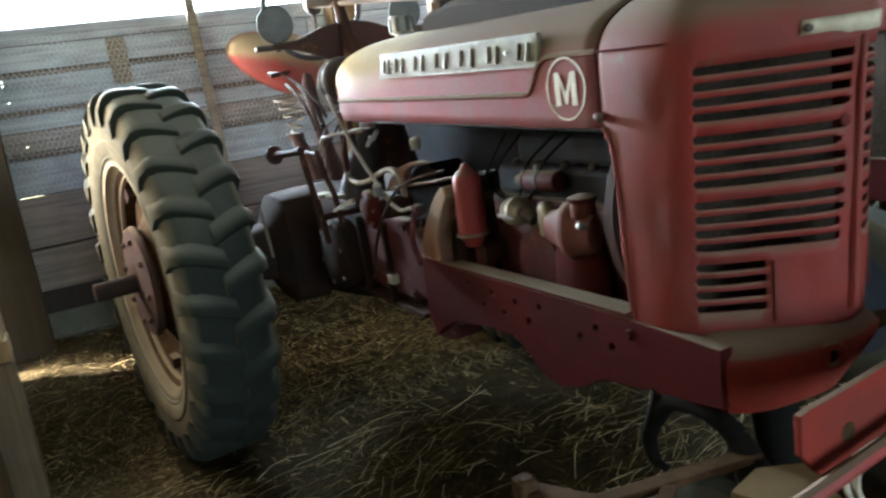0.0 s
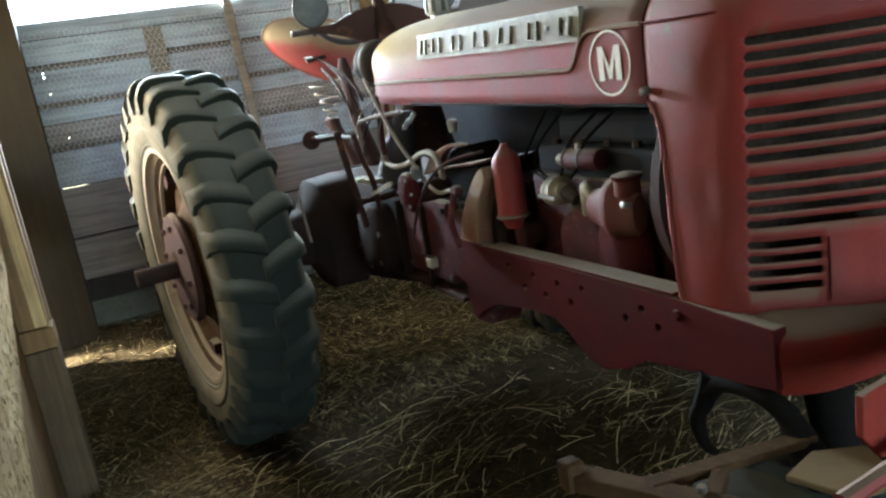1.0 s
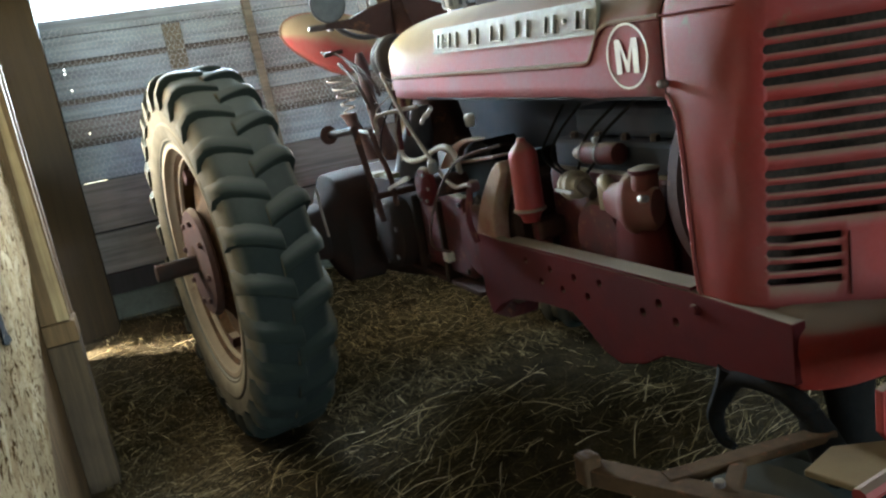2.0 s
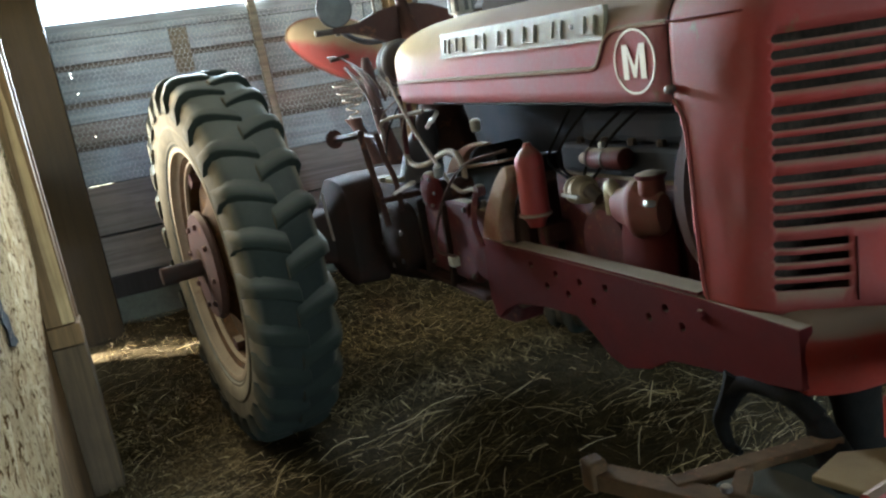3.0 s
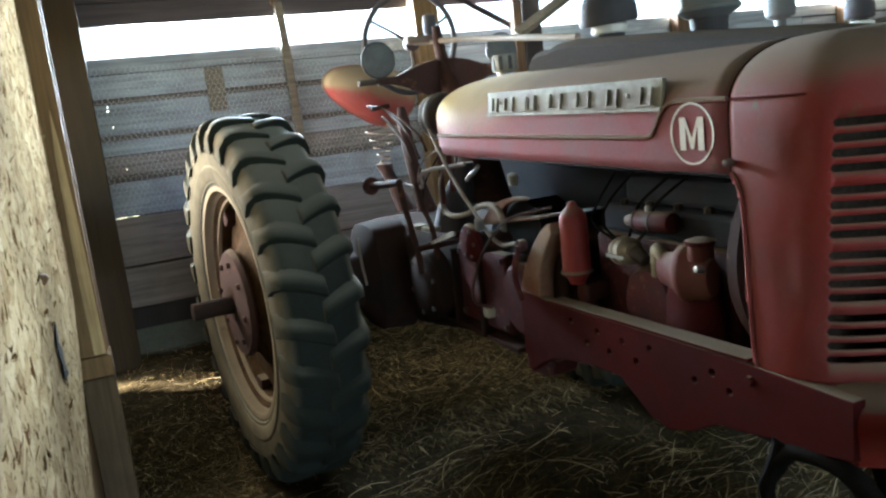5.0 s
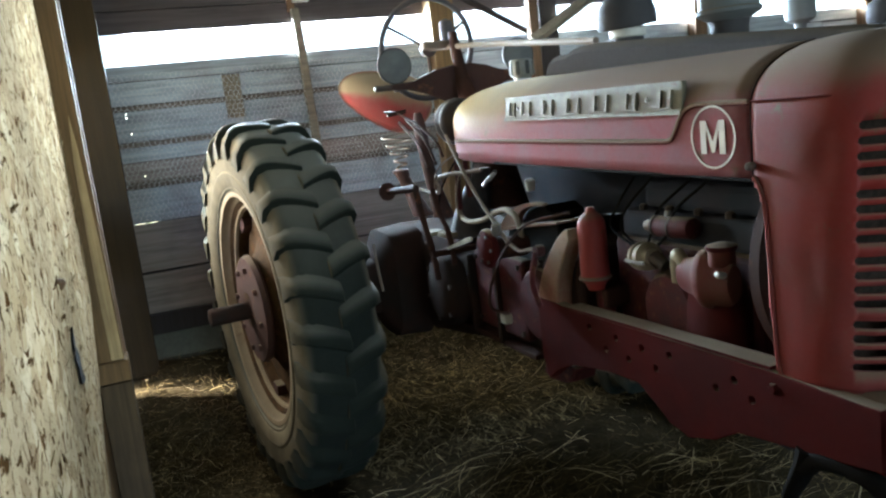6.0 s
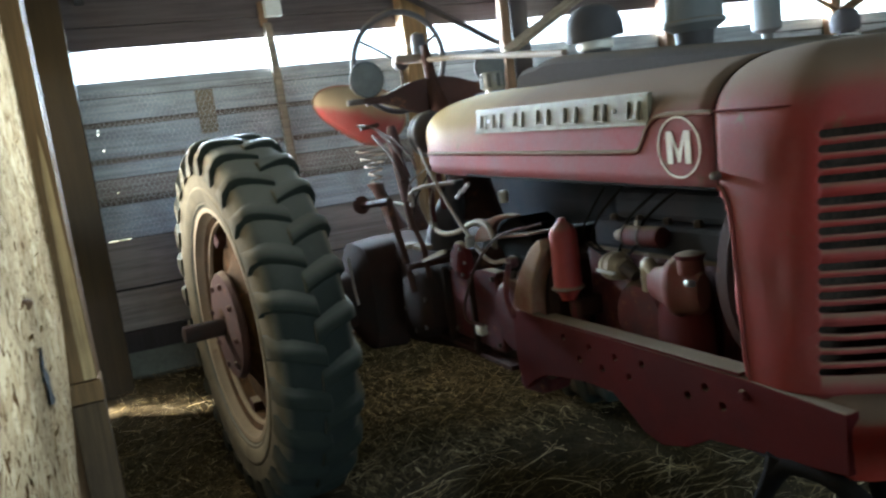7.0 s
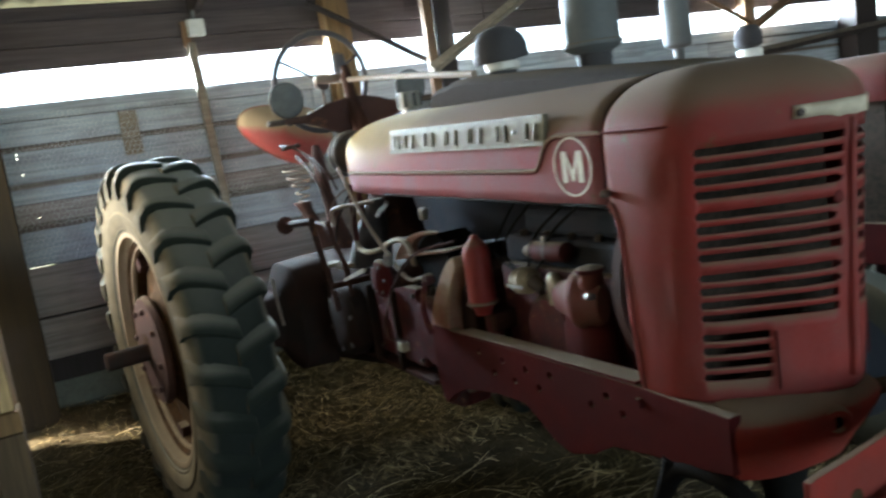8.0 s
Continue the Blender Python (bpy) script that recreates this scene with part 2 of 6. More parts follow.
def osb():
    k = Tree("weathered_strand_board")
    warp = k.n("ShaderNodeTexNoise", Scale=4.0)
    k.t.links.new(k.coords(), warp.inputs["Vector"])
    vor = k.n("ShaderNodeTexVoronoi", Scale=1.0, Randomness=1.0)
    k.t.links.new(k.mix(0.10, k.coords((20, 20, 26)), warp.outputs["Color"]), vor.inputs["Vector"])
    sep = k.t.nodes.new("ShaderNodeSeparateColor")
    k.t.links.new(vor.outputs["Color"], sep.inputs[0])
    tone = k.ramp(sep.outputs[0], [(0.0, (0.24, 0.150, 0.078)), (0.15, (0.36, 0.255, 0.138)), (0.7, (0.455, 0.338, 0.198)), (1.0, (0.57, 0.445, 0.285))])
    patch = k.mask(k.noise(5.0, 6, 0.65), 0.47, 0.68)
    low = k.mask(k.noise(1.3, 4), 0.42, 0.62)
    col = k.mix(k.math("MULTIPLY", patch, 0.6), tone, (0.32, 0.24, 0.14))
    col = k.mix(k.math("MULTIPLY", low, 0.60), col, (0.24, 0.175, 0.105))
    flecks = k.mask(k.noise(1.0, 3, 0.55, k.coords((26, 26, 30)), 0.8), 0.575, 0.625)
    specks = k.mask(k.noise(1.0, 3, 0.6, k.coords((70, 70, 58)), 0.7), 0.585, 0.63)
    dark = k.math("MAXIMUM", flecks, k.math("MULTIPLY", specks, 0.7))
    col = k.mix(dark, col, (0.070, 0.036, 0.014))
    fine = k.noise(1.0, 6, 0.7, k.coords((40, 40, 110)))
    height = k.math("SUBTRACT", k.math("ADD", k.math("MULTIPLY", sep.outputs[1], 0.5), k.math("MULTIPLY", fine, 0.5)), dark)
    return k.done(col, 1.0, 0, height, 0.7, 0.005, 0.0)


M_OSB = osb()


def earth():
    k = Tree("straw_littered_dirt")
    big, mid, fine = k.noise(1.1, 6), k.noise(9, 6), k.noise(70, 5)
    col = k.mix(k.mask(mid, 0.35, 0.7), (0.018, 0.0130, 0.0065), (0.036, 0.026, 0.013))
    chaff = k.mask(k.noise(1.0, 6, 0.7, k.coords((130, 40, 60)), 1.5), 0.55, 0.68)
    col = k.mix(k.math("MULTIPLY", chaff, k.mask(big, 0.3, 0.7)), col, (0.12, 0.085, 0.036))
    # warm light along the side wall painted in as paler dirt, with a ragged edge
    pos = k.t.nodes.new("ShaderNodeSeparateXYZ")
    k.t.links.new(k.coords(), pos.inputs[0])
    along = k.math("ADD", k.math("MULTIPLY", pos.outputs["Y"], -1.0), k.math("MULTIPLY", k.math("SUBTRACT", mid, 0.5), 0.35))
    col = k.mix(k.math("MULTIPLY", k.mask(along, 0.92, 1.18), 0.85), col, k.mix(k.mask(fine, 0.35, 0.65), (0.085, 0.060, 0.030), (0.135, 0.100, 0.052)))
    return k.done(col, 0.95, 0, k.math("ADD", mid, fine), 0.7, 0.02, 0.03)


M_EARTH = earth()


def straw_mat(name="dry_straw", k_tone=1.0):
    k = Tree(name)
    geo = k.t.nodes.new("ShaderNodeNewGeometry")
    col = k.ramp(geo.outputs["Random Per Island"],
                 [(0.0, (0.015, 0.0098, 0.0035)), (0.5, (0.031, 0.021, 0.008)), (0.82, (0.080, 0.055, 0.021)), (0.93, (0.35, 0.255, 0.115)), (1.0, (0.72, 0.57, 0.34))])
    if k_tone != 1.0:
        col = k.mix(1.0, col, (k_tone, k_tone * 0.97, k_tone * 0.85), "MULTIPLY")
    return k.done(col, 0.75, gloss=0.1)


def pale_straw():
    k = Tree("pale_lit_straw")
    geo = k.t.nodes.new("ShaderNodeNewGeometry")
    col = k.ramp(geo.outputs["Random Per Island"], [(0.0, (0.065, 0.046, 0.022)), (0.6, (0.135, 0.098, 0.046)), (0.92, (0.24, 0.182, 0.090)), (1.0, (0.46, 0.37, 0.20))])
    return k.done(col, 0.85, gloss=0.06)


M_STRAW_PALE = pale_straw()
M_STRAW = straw_mat()
# Golden bank straw, its tone raised so the sun streak reads brighter.
M_STRAW_BRIGHT = straw_mat("golden_straw", 1.25)


def plain(name, a, b, rough, scale=5.0, bump=0.3, metal=0.0):
    k = Tree(name)
    n1, n2 = k.noise(scale, 6), k.noise(scale * 12, 4)
    col = k.mix(k.mask(k.math("ADD", k.math("MULTIPLY", n1, 0.7), k.math("MULTIPLY", n2, 0.3)), 0.35, 0.65), a, b)
    return k.done(col, rough, metal, n2, bump, 0.004)


M_CONCRETE = plain("dusty_concrete", (0.125, 0.13, 0.10), (0.08, 0.08, 0.062), 0.9, 4)
M_ROOF = plain("galvanised_roof_sheet", (0.26, 0.27, 0.25), (0.18, 0.17, 0.15), 0.5, 3, 0.1, 0.5)
M_WIRE = plain("galvanised_wire", (0.64, 0.65, 0.64), (0.42, 0.41, 0.38), 0.6, 9, 0.05, 0.3)
M_GROUND = plain("dry_grass_ground", (0.14, 0.13, 0.06), (0.22, 0.19, 0.10), 0.95, 0.6)
M_LEAF = plain("scrub_leaves", (0.07, 0.09, 0.03), (0.12, 0.12, 0.05), 0.8, 9)
M_LABEL = plain("paper_label", (0.62, 0.62, 0.58), (0.48, 0.48, 0.44), 0.7, 15)
M_CORE = plain("radiator_core", (0.048, 0.036, 0.028), (0.022, 0.018, 0.015), 0.9, 60)
M_CORE.node_tree.nodes["Principled BSDF"].inputs["Specular IOR Level"].default_value = 0.05
# Near-black for black iron, open gaps and parts painted as shade.
M_NEAR_BLACK = plain("near_black", (0.0050, 0.0046, 0.0042), (0.009, 0.0078, 0.0068), 0.9, 20)
M_NEAR_BLACK.node_tree.nodes["Principled BSDF"].inputs["Specular IOR Level"].default_value = 0.06
M_LENS = plain("lamp_back_shell", (0.115, 0.125, 0.130), (0.085, 0.093, 0.098), 0.7, 20, 0.1, 0.1)


# ---- mesh helpers ----
def link(name, bm, material, parent=None, label="", smooth=False, bevel=0.0):
    me = bpy.data.meshes.new(name)
    bmesh.ops.recalc_face_normals(bm, faces=bm.faces)
    bm.to_mesh(me)
    bm.free()
    me.materials.append(material)
    if smooth:
        me.polygons.foreach_set("use_smooth", [True] * len(me.polygons))
        me.set_sharp_from_angle(angle=radians(38))
    ob = new(name, me)
    ob.parent = parent
    if bevel:
        mod = ob.modifiers.new("bevel", "BEVEL")
        mod.width, mod.segments, mod.limit_method, mod.angle_limit = bevel, 2, "ANGLE", radians(40)
    return tagged(ob, label)


def part(name, bm, material, parent, label="", smooth=True, bevel=0.0):
    return link(name, bm, material, parent, label, smooth, bevel)


def shared(name, mesh, parent, m=None):
    ob = new(name, mesh)
    ob.parent = parent
    if m is not None:
        ob.matrix_basis = m
    return ob


def box(lo, hi, bm=None, m=None):
    bm = bm or bmesh.new()
    vs = [bm.verts.new((x, y, z)) for x in (lo[0], hi[0]) for y in (lo[1], hi[1]) for z in (lo[2], hi[2])]
    for f in ((0, 1, 3, 2), (4, 6, 7, 5), (0, 4, 5, 1), (2, 3, 7, 6), (0, 2, 6, 4), (1, 5, 7, 3)):
        bm.faces.new([vs[k] for k in f])
    if m is not None:
        bmesh.ops.transform(bm, matrix=m, verts=vs)
    return bm


def frame_of(d):
    d = Vector(d).normalized()
    a = d.cross(Vector((0, 0, 1)) if abs(d.z) < 0.9 else Vector((1, 0, 0))).normalized()
    return a, d.cross(a).normalized()


def smooth_path(points, steps=6):
    """Catmull-Rom through the points."""
    p = [Vector(q) for q in points]
    if len(p) < 3:
        return p
    ext = [2 * p[0] - p[1], *p, 2 * p[-1] - p[-2]]
    out = []
    for k in range(1, len(ext) - 2):
        a, b, c, d = ext[k - 1:k + 3]
        for j in range(steps):
            t = j / steps
            out.append(0.5 * (2 * b + (c - a) * t + (2 * a - 5 * b + 4 * c - d) * t * t + (3 * b - a - 3 * c + d) * t ** 3))
    return out + [p[-1]]


def tube(points, radius, sides=10, steps=6, bm=None, flat=1.0):
    """A round bar, hose or rod along a path; radius may be a list with one value for each given point."""
    bm = bm or bmesh.new()
    path = smooth_path(points, steps)
    n = len(path)
    radii = [radius] * n if isinstance(radius, (int, float)) else \
        [float(np.interp(k / (n - 1) * (len(radius) - 1), range(len(radius)), radius)) for k in range(n)]
    a, b = frame_of(path[1] - path[0])
    rings = []
    for k, (p, r) in enumerate(zip(path, radii)):
        d = (path[min(k + 1, n - 1)] - path[max(k - 1, 0)]).normalized()
        a = (a - d * a.dot(d)).normalized()
        b = d.cross(a).normalized()
        rings.append([bm.verts.new(p + (a * math.cos(t) + b * math.sin(t) * flat) * r)
                      for t in (2 * math.pi * j / sides for j in range(sides))])
    for r0, r1 in zip(rings, rings[1:]):
        for j in range(sides):
            bm.faces.new((r0[j], r0[(j + 1) % sides], r1[(j + 1) % sides], r1[j]))
    bm.faces.new(rings[0][::-1])
    bm.faces.new(rings[-1])
    return bm


def lathe(profile, origin, axis, sides=32, bm=None, caps=True, start=0.0, sweep=2 * math.pi):
    """Turns (radius, along) pairs round an axis."""
    bm = bm or bmesh.new()
    d = Vector(axis).normalized()
    a, b = frame_of(d)
    o = Vector(origin)
    full = sweep > 6.28
    count = sides if full else sides + 1
    rings = [[bm.verts.new(o + d * h + (a * math.cos(t) + b * math.sin(t)) * max(r, 1e-4))
              for t in (start + sweep * j / sides for j in range(count))] for r, h in profile]
    for r0, r1 in zip(rings, rings[1:]):
        for j in range(sides):
            k = (j + 1) % count
            bm.faces.new((r0[j], r0[k], r1[k], r1[j]))
    if caps and full:
        bm.faces.new(rings[0][::-1])
        bm.faces.new(rings[-1])
    return bm


def drum(p0, p1, r, edge=0.006, sides=24, bm=None):
    """A solid cylinder with rounded rims."""
    p0, p1 = Vector(p0), Vector(p1)
    h = (p1 - p0).length
    return lathe([(r - edge, 0), (r - edge * 0.3, edge * 0.3), (r, edge), (r, h - edge), (r - edge * 0.3, h - edge * 0.3), (r - edge, h)],
                 p0, p1 - p0, sides, bm)


def prism(outline, lo, hi, axis="y", bm=None):
    """A flat outline, given in the two other axes, drawn out along one axis."""
    bm = bm or bmesh.new()
    at = {"x": lambda u, v, w: (w, u, v), "y": lambda u, v, w: (u, w, v), "z": lambda u, v, w: (u, v, w)}[axis]
    r0 = [bm.verts.new(at(u, v, lo)) for u, v in outline]
    r1 = [bm.verts.new(at(u, v, hi)) for u, v in outline]
    n = len(outline)
    for j in range(n):
        bm.faces.new((r0[j], r0[(j + 1) % n], r1[(j + 1) % n], r1[j]))
    bm.faces.new(r0[::-1])
    bm.faces.new(r1)
    return bm


def loft(rings, bm=None, closed=True, cap0=True, cap1=True):
    bm = bm or bmesh.new()
    vr = [[bm.verts.new(p) for p in ring] for ring in rings]
    n = len(vr[0])
    for r0, r1 in zip(vr, vr[1:]):
        for j in range(n if closed else n - 1):
            bm.faces.new((r0[j], r0[(j + 1) % n], r1[(j + 1) % n], r1[j]))
    if cap0 and closed:
        bm.faces.new(vr[0][::-1])
    if cap1 and closed:
        bm.faces.new(vr[-1])
    return bm


def thing(name, label, category, at=(0, 0, 0), group="", kind=""):
    ob = new(name)
    ob.location = at
    ob.empty_display_size = 0.1
    return tagged(ob, label, category, group, kind)


def setting(name, bm, material, label, category="", bevel=0.0, smooth=False):
    return tagged(link(name, bm, material, None, label, smooth, bevel), label, category, kind="structure")


def floor_z(x, y):
    """Uneven dirt, banked up with litter against the back wall."""
    t = min(max((-1.05 - x) / 0.70, 0.0), 1.0)
    bank = (0.20 + 0.03 * noise.noise((y * 2.0, 0, 2))) * t * t * (3 - 2 * t)
    return 0.035 * noise.noise((x * 0.9, y * 0.9, 3)) + 0.018 * noise.noise((x * 3.1, y * 3.1, 9)) - 0.01 + bank


# ---- the ground outside and the dirt floor ----
bm = bmesh.new()
bmesh.ops.create_grid(bm, x_segments=40, y_segments=40, size=400)
for v in bm.verts:
    v.co.z = -0.06
setting("ground", bm, M_GROUND, "dry grassy ground outside the shed", "ground")

bm = bmesh.new()
bmesh.ops.create_grid(bm, x_segments=300, y_segments=220, size=1)
for v in bm.verts:
    x, y = 4.2 + 6.2 * v.co.x, 3.0 + 4.7 * v.co.y
    v.co = (x, y, floor_z(x, y) + 0.006 * noise.noise((x * 14, y * 14, 1)))
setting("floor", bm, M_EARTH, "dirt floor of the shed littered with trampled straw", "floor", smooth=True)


# ---- the shed: back wall of boards with an open vent strip under the header ----
WALL_X = -1.83
HOLES_YZ = [(-1.235, 1.664), (-1.234, 1.686), (-1.222, 1.57), (-1.19, 1.318)]


def pierced(x0, x1, y0, y1, z0, z1, holes, r):
    """A board with small square nail holes right through it."""
    holes = [(y, z) for y, z in holes if y0 < y - r and y + r < y1 and z0 < z - r and z + r < z1]
    if not holes:
        return box((x0, y0, z0), (x1, y1, z1))
    ys = sorted({y0, y1} | {y + d for y, _ in holes for d in (-r, r)})
    zs = sorted({z0, z1} | {z + d for _, z in holes for d in (-r, r)})
    bm = bmesh.new()
    vert = {}

    def v(x, y, z):
        if (x, y, z) not in vert:
            vert[x, y, z] = bm.verts.new((x, y, z))
        return vert[x, y, z]

    def solid(a, b):
        if not (0 <= a < len(ys) - 1 and 0 <= b < len(zs) - 1):
            return False
        ym, zm = (ys[a] + ys[a + 1]) / 2, (zs[b] + zs[b + 1]) / 2
        return not any(abs(ym - y) < r and abs(zm - z) < r for y, z in holes)

    for a in range(len(ys) - 1):
        for b in range(len(zs) - 1):
            if not solid(a, b):
                continue
            c = [(ys[a], zs[b]), (ys[a + 1], zs[b]), (ys[a + 1], zs[b + 1]), (ys[a], zs[b + 1])]
            bm.faces.new([v(x1, *q) for q in c])
            bm.faces.new([v(x0, *q) for q in c[::-1]])
            for da, db, p, q in ((0, -1, 0, 1), (1, 0, 1, 2), (0, 1, 2, 3), (-1, 0, 3, 0)):
                if not solid(a + da, b + db):
                    bm.faces.new((v(x0, *c[p]), v(x0, *c[q]), v(x1, *c[q]), v(x1, *c[p])))
    return bm


wall_back = setting("wall_back", pierced(WALL_X - 0.085, WALL_X - 0.056, -1.7, 7.6, 0.36, 1.945, HOLES_YZ[:1] + HOLES_YZ[2:] + [(-1.262, 1.0375), (-1.195, 1.0375)], 0.03), M_POST_DARK,
                    "back wall of weathered horizontal boards behind the tractor", "wall")
COURSES = [(0.494, 0.737, 1), (0.742, 1.030, 1), (1.045, 1.246, 0), (1.286, 1.400, 1), (1.403, 1.486, 0), (1.522, 1.698, 0), (1.732, 1.862, 0), (1.868, 1.955, 0)]
rnd = random.Random(4)
for z0, z1, brown in COURSES:
    y = -1.7
    while y < 7.5:
        y1 = min(y + rnd.uniform(2.2, 3.8), 7.6)
        sag = rnd.uniform(-0.006, 0.006)
        b = pierced(WALL_X - 0.045 + rnd.uniform(-0.006, 0.006), WALL_X - 0.018, y + 0.003, y1 - 0.003, z0 + sag, z1 + sag, HOLES_YZ, 0.0045)
        link("board", b, M_BOARD_BROWN if brown and (y < 1.5 or rnd.random() < 0.4) else M_BOARD_GREY, wall_back)
        y = y1
for z0, z1 in ((1.249, 1.283), (1.489, 1.519), (1.701, 1.729)):
    link("batten", box((WALL_X - 0.052, -1.7, z0), (WALL_X - 0.035, 7.6, z1)), M_BATTEN, wall_back)
setting("plinth", box((WALL_X - 0.12, -1.7, 0.2), (WALL_X - 0.004, 7.6, 0.358)), M_CONCRETE, "pale concrete plinth under the sill beam", "plinth")
setting("sill_beam", box((WALL_X - 0.06, -1.7, 0.362), (WALL_X + 0.02, 7.6, 0.490)), M_POST_DARK, "dark sill beam along the foot of the back wall", "beam", 0.006)
setting("footing", box((WALL_X - 0.16, -1.7, -0.1), (WALL_X - 0.008, 7.6, 0.196)), M_CONCRETE, "low dusty concrete footing under the back wall", "footing", 0.02)
header = setting("header", box((WALL_X - 0.10, -1.7, 2.145), (WALL_X - 0.055, 7.6, 2.50)), M_HEADER, "dark boarded header above the vent strip", "header")
for z0, z1 in ((2.135, 2.265), (2.268, 2.41)):
    for y0, y1 in ((-1.7, 2.0), (2.004, 5.1), (5.104, 7.6)):
        link("board", box((WALL_X - 0.05, y0, z0 + rnd.uniform(0, 0.006)), (WALL_X - 0.02, y1, z1)), M_HEADER, header, bevel=0.003)


def post(name, y0, y1, x0, x1, z0, z1, mat, label, lean=0.0):
    b = box((x0, y0, z0), (x1, y1, z1))
    for v in b.verts:
        v.co.y += lean * (v.co.z - 1.2)
    bmesh.ops.subdivide_edges(b, edges=[e for e in b.edges if abs(e.verts[0].co.z - e.verts[1].co.z) > 0.5], cuts=6)
    for v in b.verts:
        v.co += Vector((noise.noise(v.co * 2.7), noise.noise(v.co * 2.7 + Vector((9, 0, 0))), 0)) * 0.008
    return setting(name, b, mat, label, "post", 0.006)


post("corner_post", -1.60, -1.305, -1.80, -1.60, 0.0, 2.5, M_POST_CORNER, "brown square corner post at the back wall")
post("wall_batten", -0.155, -0.105, WALL_X, WALL_X + 0.04, 0.5, 2.22, M_BRACE, "thin tan batten nailed up the back wall", -0.035)
post("wall_post_1", 0.69, 0.86, -1.82, -1.70, 0.3, 2.5, M_STUD, "brown timber post in front of the back wall")
post("wall_post_2", 1.31, 1.375, -1.56, -1.50, 0.3, 2.5, M_POST_TAN, "tan timber stud beside a dark post")
post("wall_post_3", 1.385, 1.52, -1.66, -1.50, 0.3, 2.5, M_POST_DARK, "dark square post carrying the braces")
post("wall_post_4", 2.86, 2.97, -1.82, -1.72, 0.3, 2.5, M_POST_TAN, "brown timber post in front of the back wall")
post("wall_post_5", 4.66, 4.78, -1.82, -1.72, 0.3, 2.5, M_POST_TAN, "tan timber post in front of the back wall")
post("wall_post_6", 6.07, 6.40, -1.82, -1.62, 0.3, 2.5, M_POST_DARK, "wide rusty brown post in front of the back wall")


def strut(name, a, b, w, mat, label):
    return setting(name, tube([a, b], w, 4), mat, label, "brace", 0.003)


strut("brace_1", (-1.44, 1.28, 1.87), (-1.44, 2.35, 2.45), 0.040, M_BRACE, "grey timber brace rising from the dark post")
strut("brace_2", (-1.62, 1.45, 1.90), (-1.62, 0.55, 2.38), 0.022, M_POST_DARK, "thin dark diagonal brace against the light")
strut("brace_3", (-1.70, 4.70, 1.95), (-1.70, 5.75, 2.40), 0.045, M_POST_TAN, "tan diagonal brace beside the far post")
strut("brace_4", (-1.70, 4.72, 1.98), (-1.70, 3.90, 2.35), 0.022, M_POST_TAN, "thin tan diagonal brace")
strut("far_rail", (-1.0, 3.9, 1.695), (-1.0, 6.9, 1.90), 0.035, M_IRON, "dark iron bar slung behind the second tractor")

tagged(link("patch_board", box((WALL_X - 0.016, -0.66, 1.60), (WALL_X + 0.004, -0.555, 1.86)), M_BRACE, wall_back, bevel=0.003))

# wire netting over the upper boards
bm = bmesh.new()
cw, ch = 0.030, 0.027
for row in range(32):
    for col in range(68):
        cy, cz = -1.30 + col * cw + (cw / 2 if row % 2 else 0), 1.04 + row * ch
        p = [(cy, cz), (cy, cz + ch * 0.45), (cy + cw / 2, cz + ch * 0.98), (cy - cw / 2, cz + ch * 0.98)]
        for q0, q1 in ((0, 1), (1, 2), (1, 3)):
            bow = 0.02 * noise.noise((p[q0][0] * 1.6, p[q0][1] * 1.6, 0))
            tube([(WALL_X + 0.03 + bow, *p[q0]), (WALL_X + 0.03 + bow, *p[q1])], 0.0012, 3, bm=bm)
tagged(link("wire_netting", bm, M_WIRE), "rusty hexagonal wire netting stretched over grey wall boards", "wire netting", kind="stuff")

# electric box on the batten
eb = thing("junction_box", "pale grey junction box on top of the wall batten", "junction box", (WALL_X + 0.05, -0.13, 2.25))
part("body", box((-0.02, -0.045, 0.0), (0.04, 0.055, 0.10)), M_LABEL, eb, bevel=0.006)
part("backing_board", box((-0.045, -0.075, -0.05), (-0.022, -0.03, 0.10)), M_POST_TAN, eb, "tan backing board", bevel=0.003)
part("conduit", tube([(0.0, 0.0, 0.10), (0.0, 0.005, 0.16)], 0.014), M_GREYPIPE, eb)

# ---- side wall, strand-board panel and its stud ----
wall_side = setting("wall_side", box((-1.9, -1.72, 0.0), (-1.86, -1.62, 2.5)), M_POST_DARK, "dark boarded side wall of the shed", "wall")
z = 0.0
k = 0
while z < 2.55:
    z1 = z + 0.205
    if k in (1, 2, 3):
        spans = ((-1.85, -1.56), (-1.475, 3.2))       # a crack between board ends lets the sun in
    elif 6 <= k <= 9:
        spans = ((-1.85, -1.50), (-0.26, 3.2))        # unglazed opening near the back corner
    else:
        spans = ((-1.85, 2.1), (2.104, 3.2))
    spans += ((3.204, 10.3),)
    for x0, x1 in spans:
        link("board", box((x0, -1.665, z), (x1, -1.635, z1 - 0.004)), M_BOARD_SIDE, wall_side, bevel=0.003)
    z, k = z1, k + 1



def panel_edge(z):
    """The panel's free edge, cut back on a slant at the lower corner."""
    return float(np.interp(z, [0.3, 0.5, 0.62, 0.74, 0.86, 0.96, 1.1], [1.25, 1.0, 0.80, 0.50, 0.28, 0.08, 0.0]))


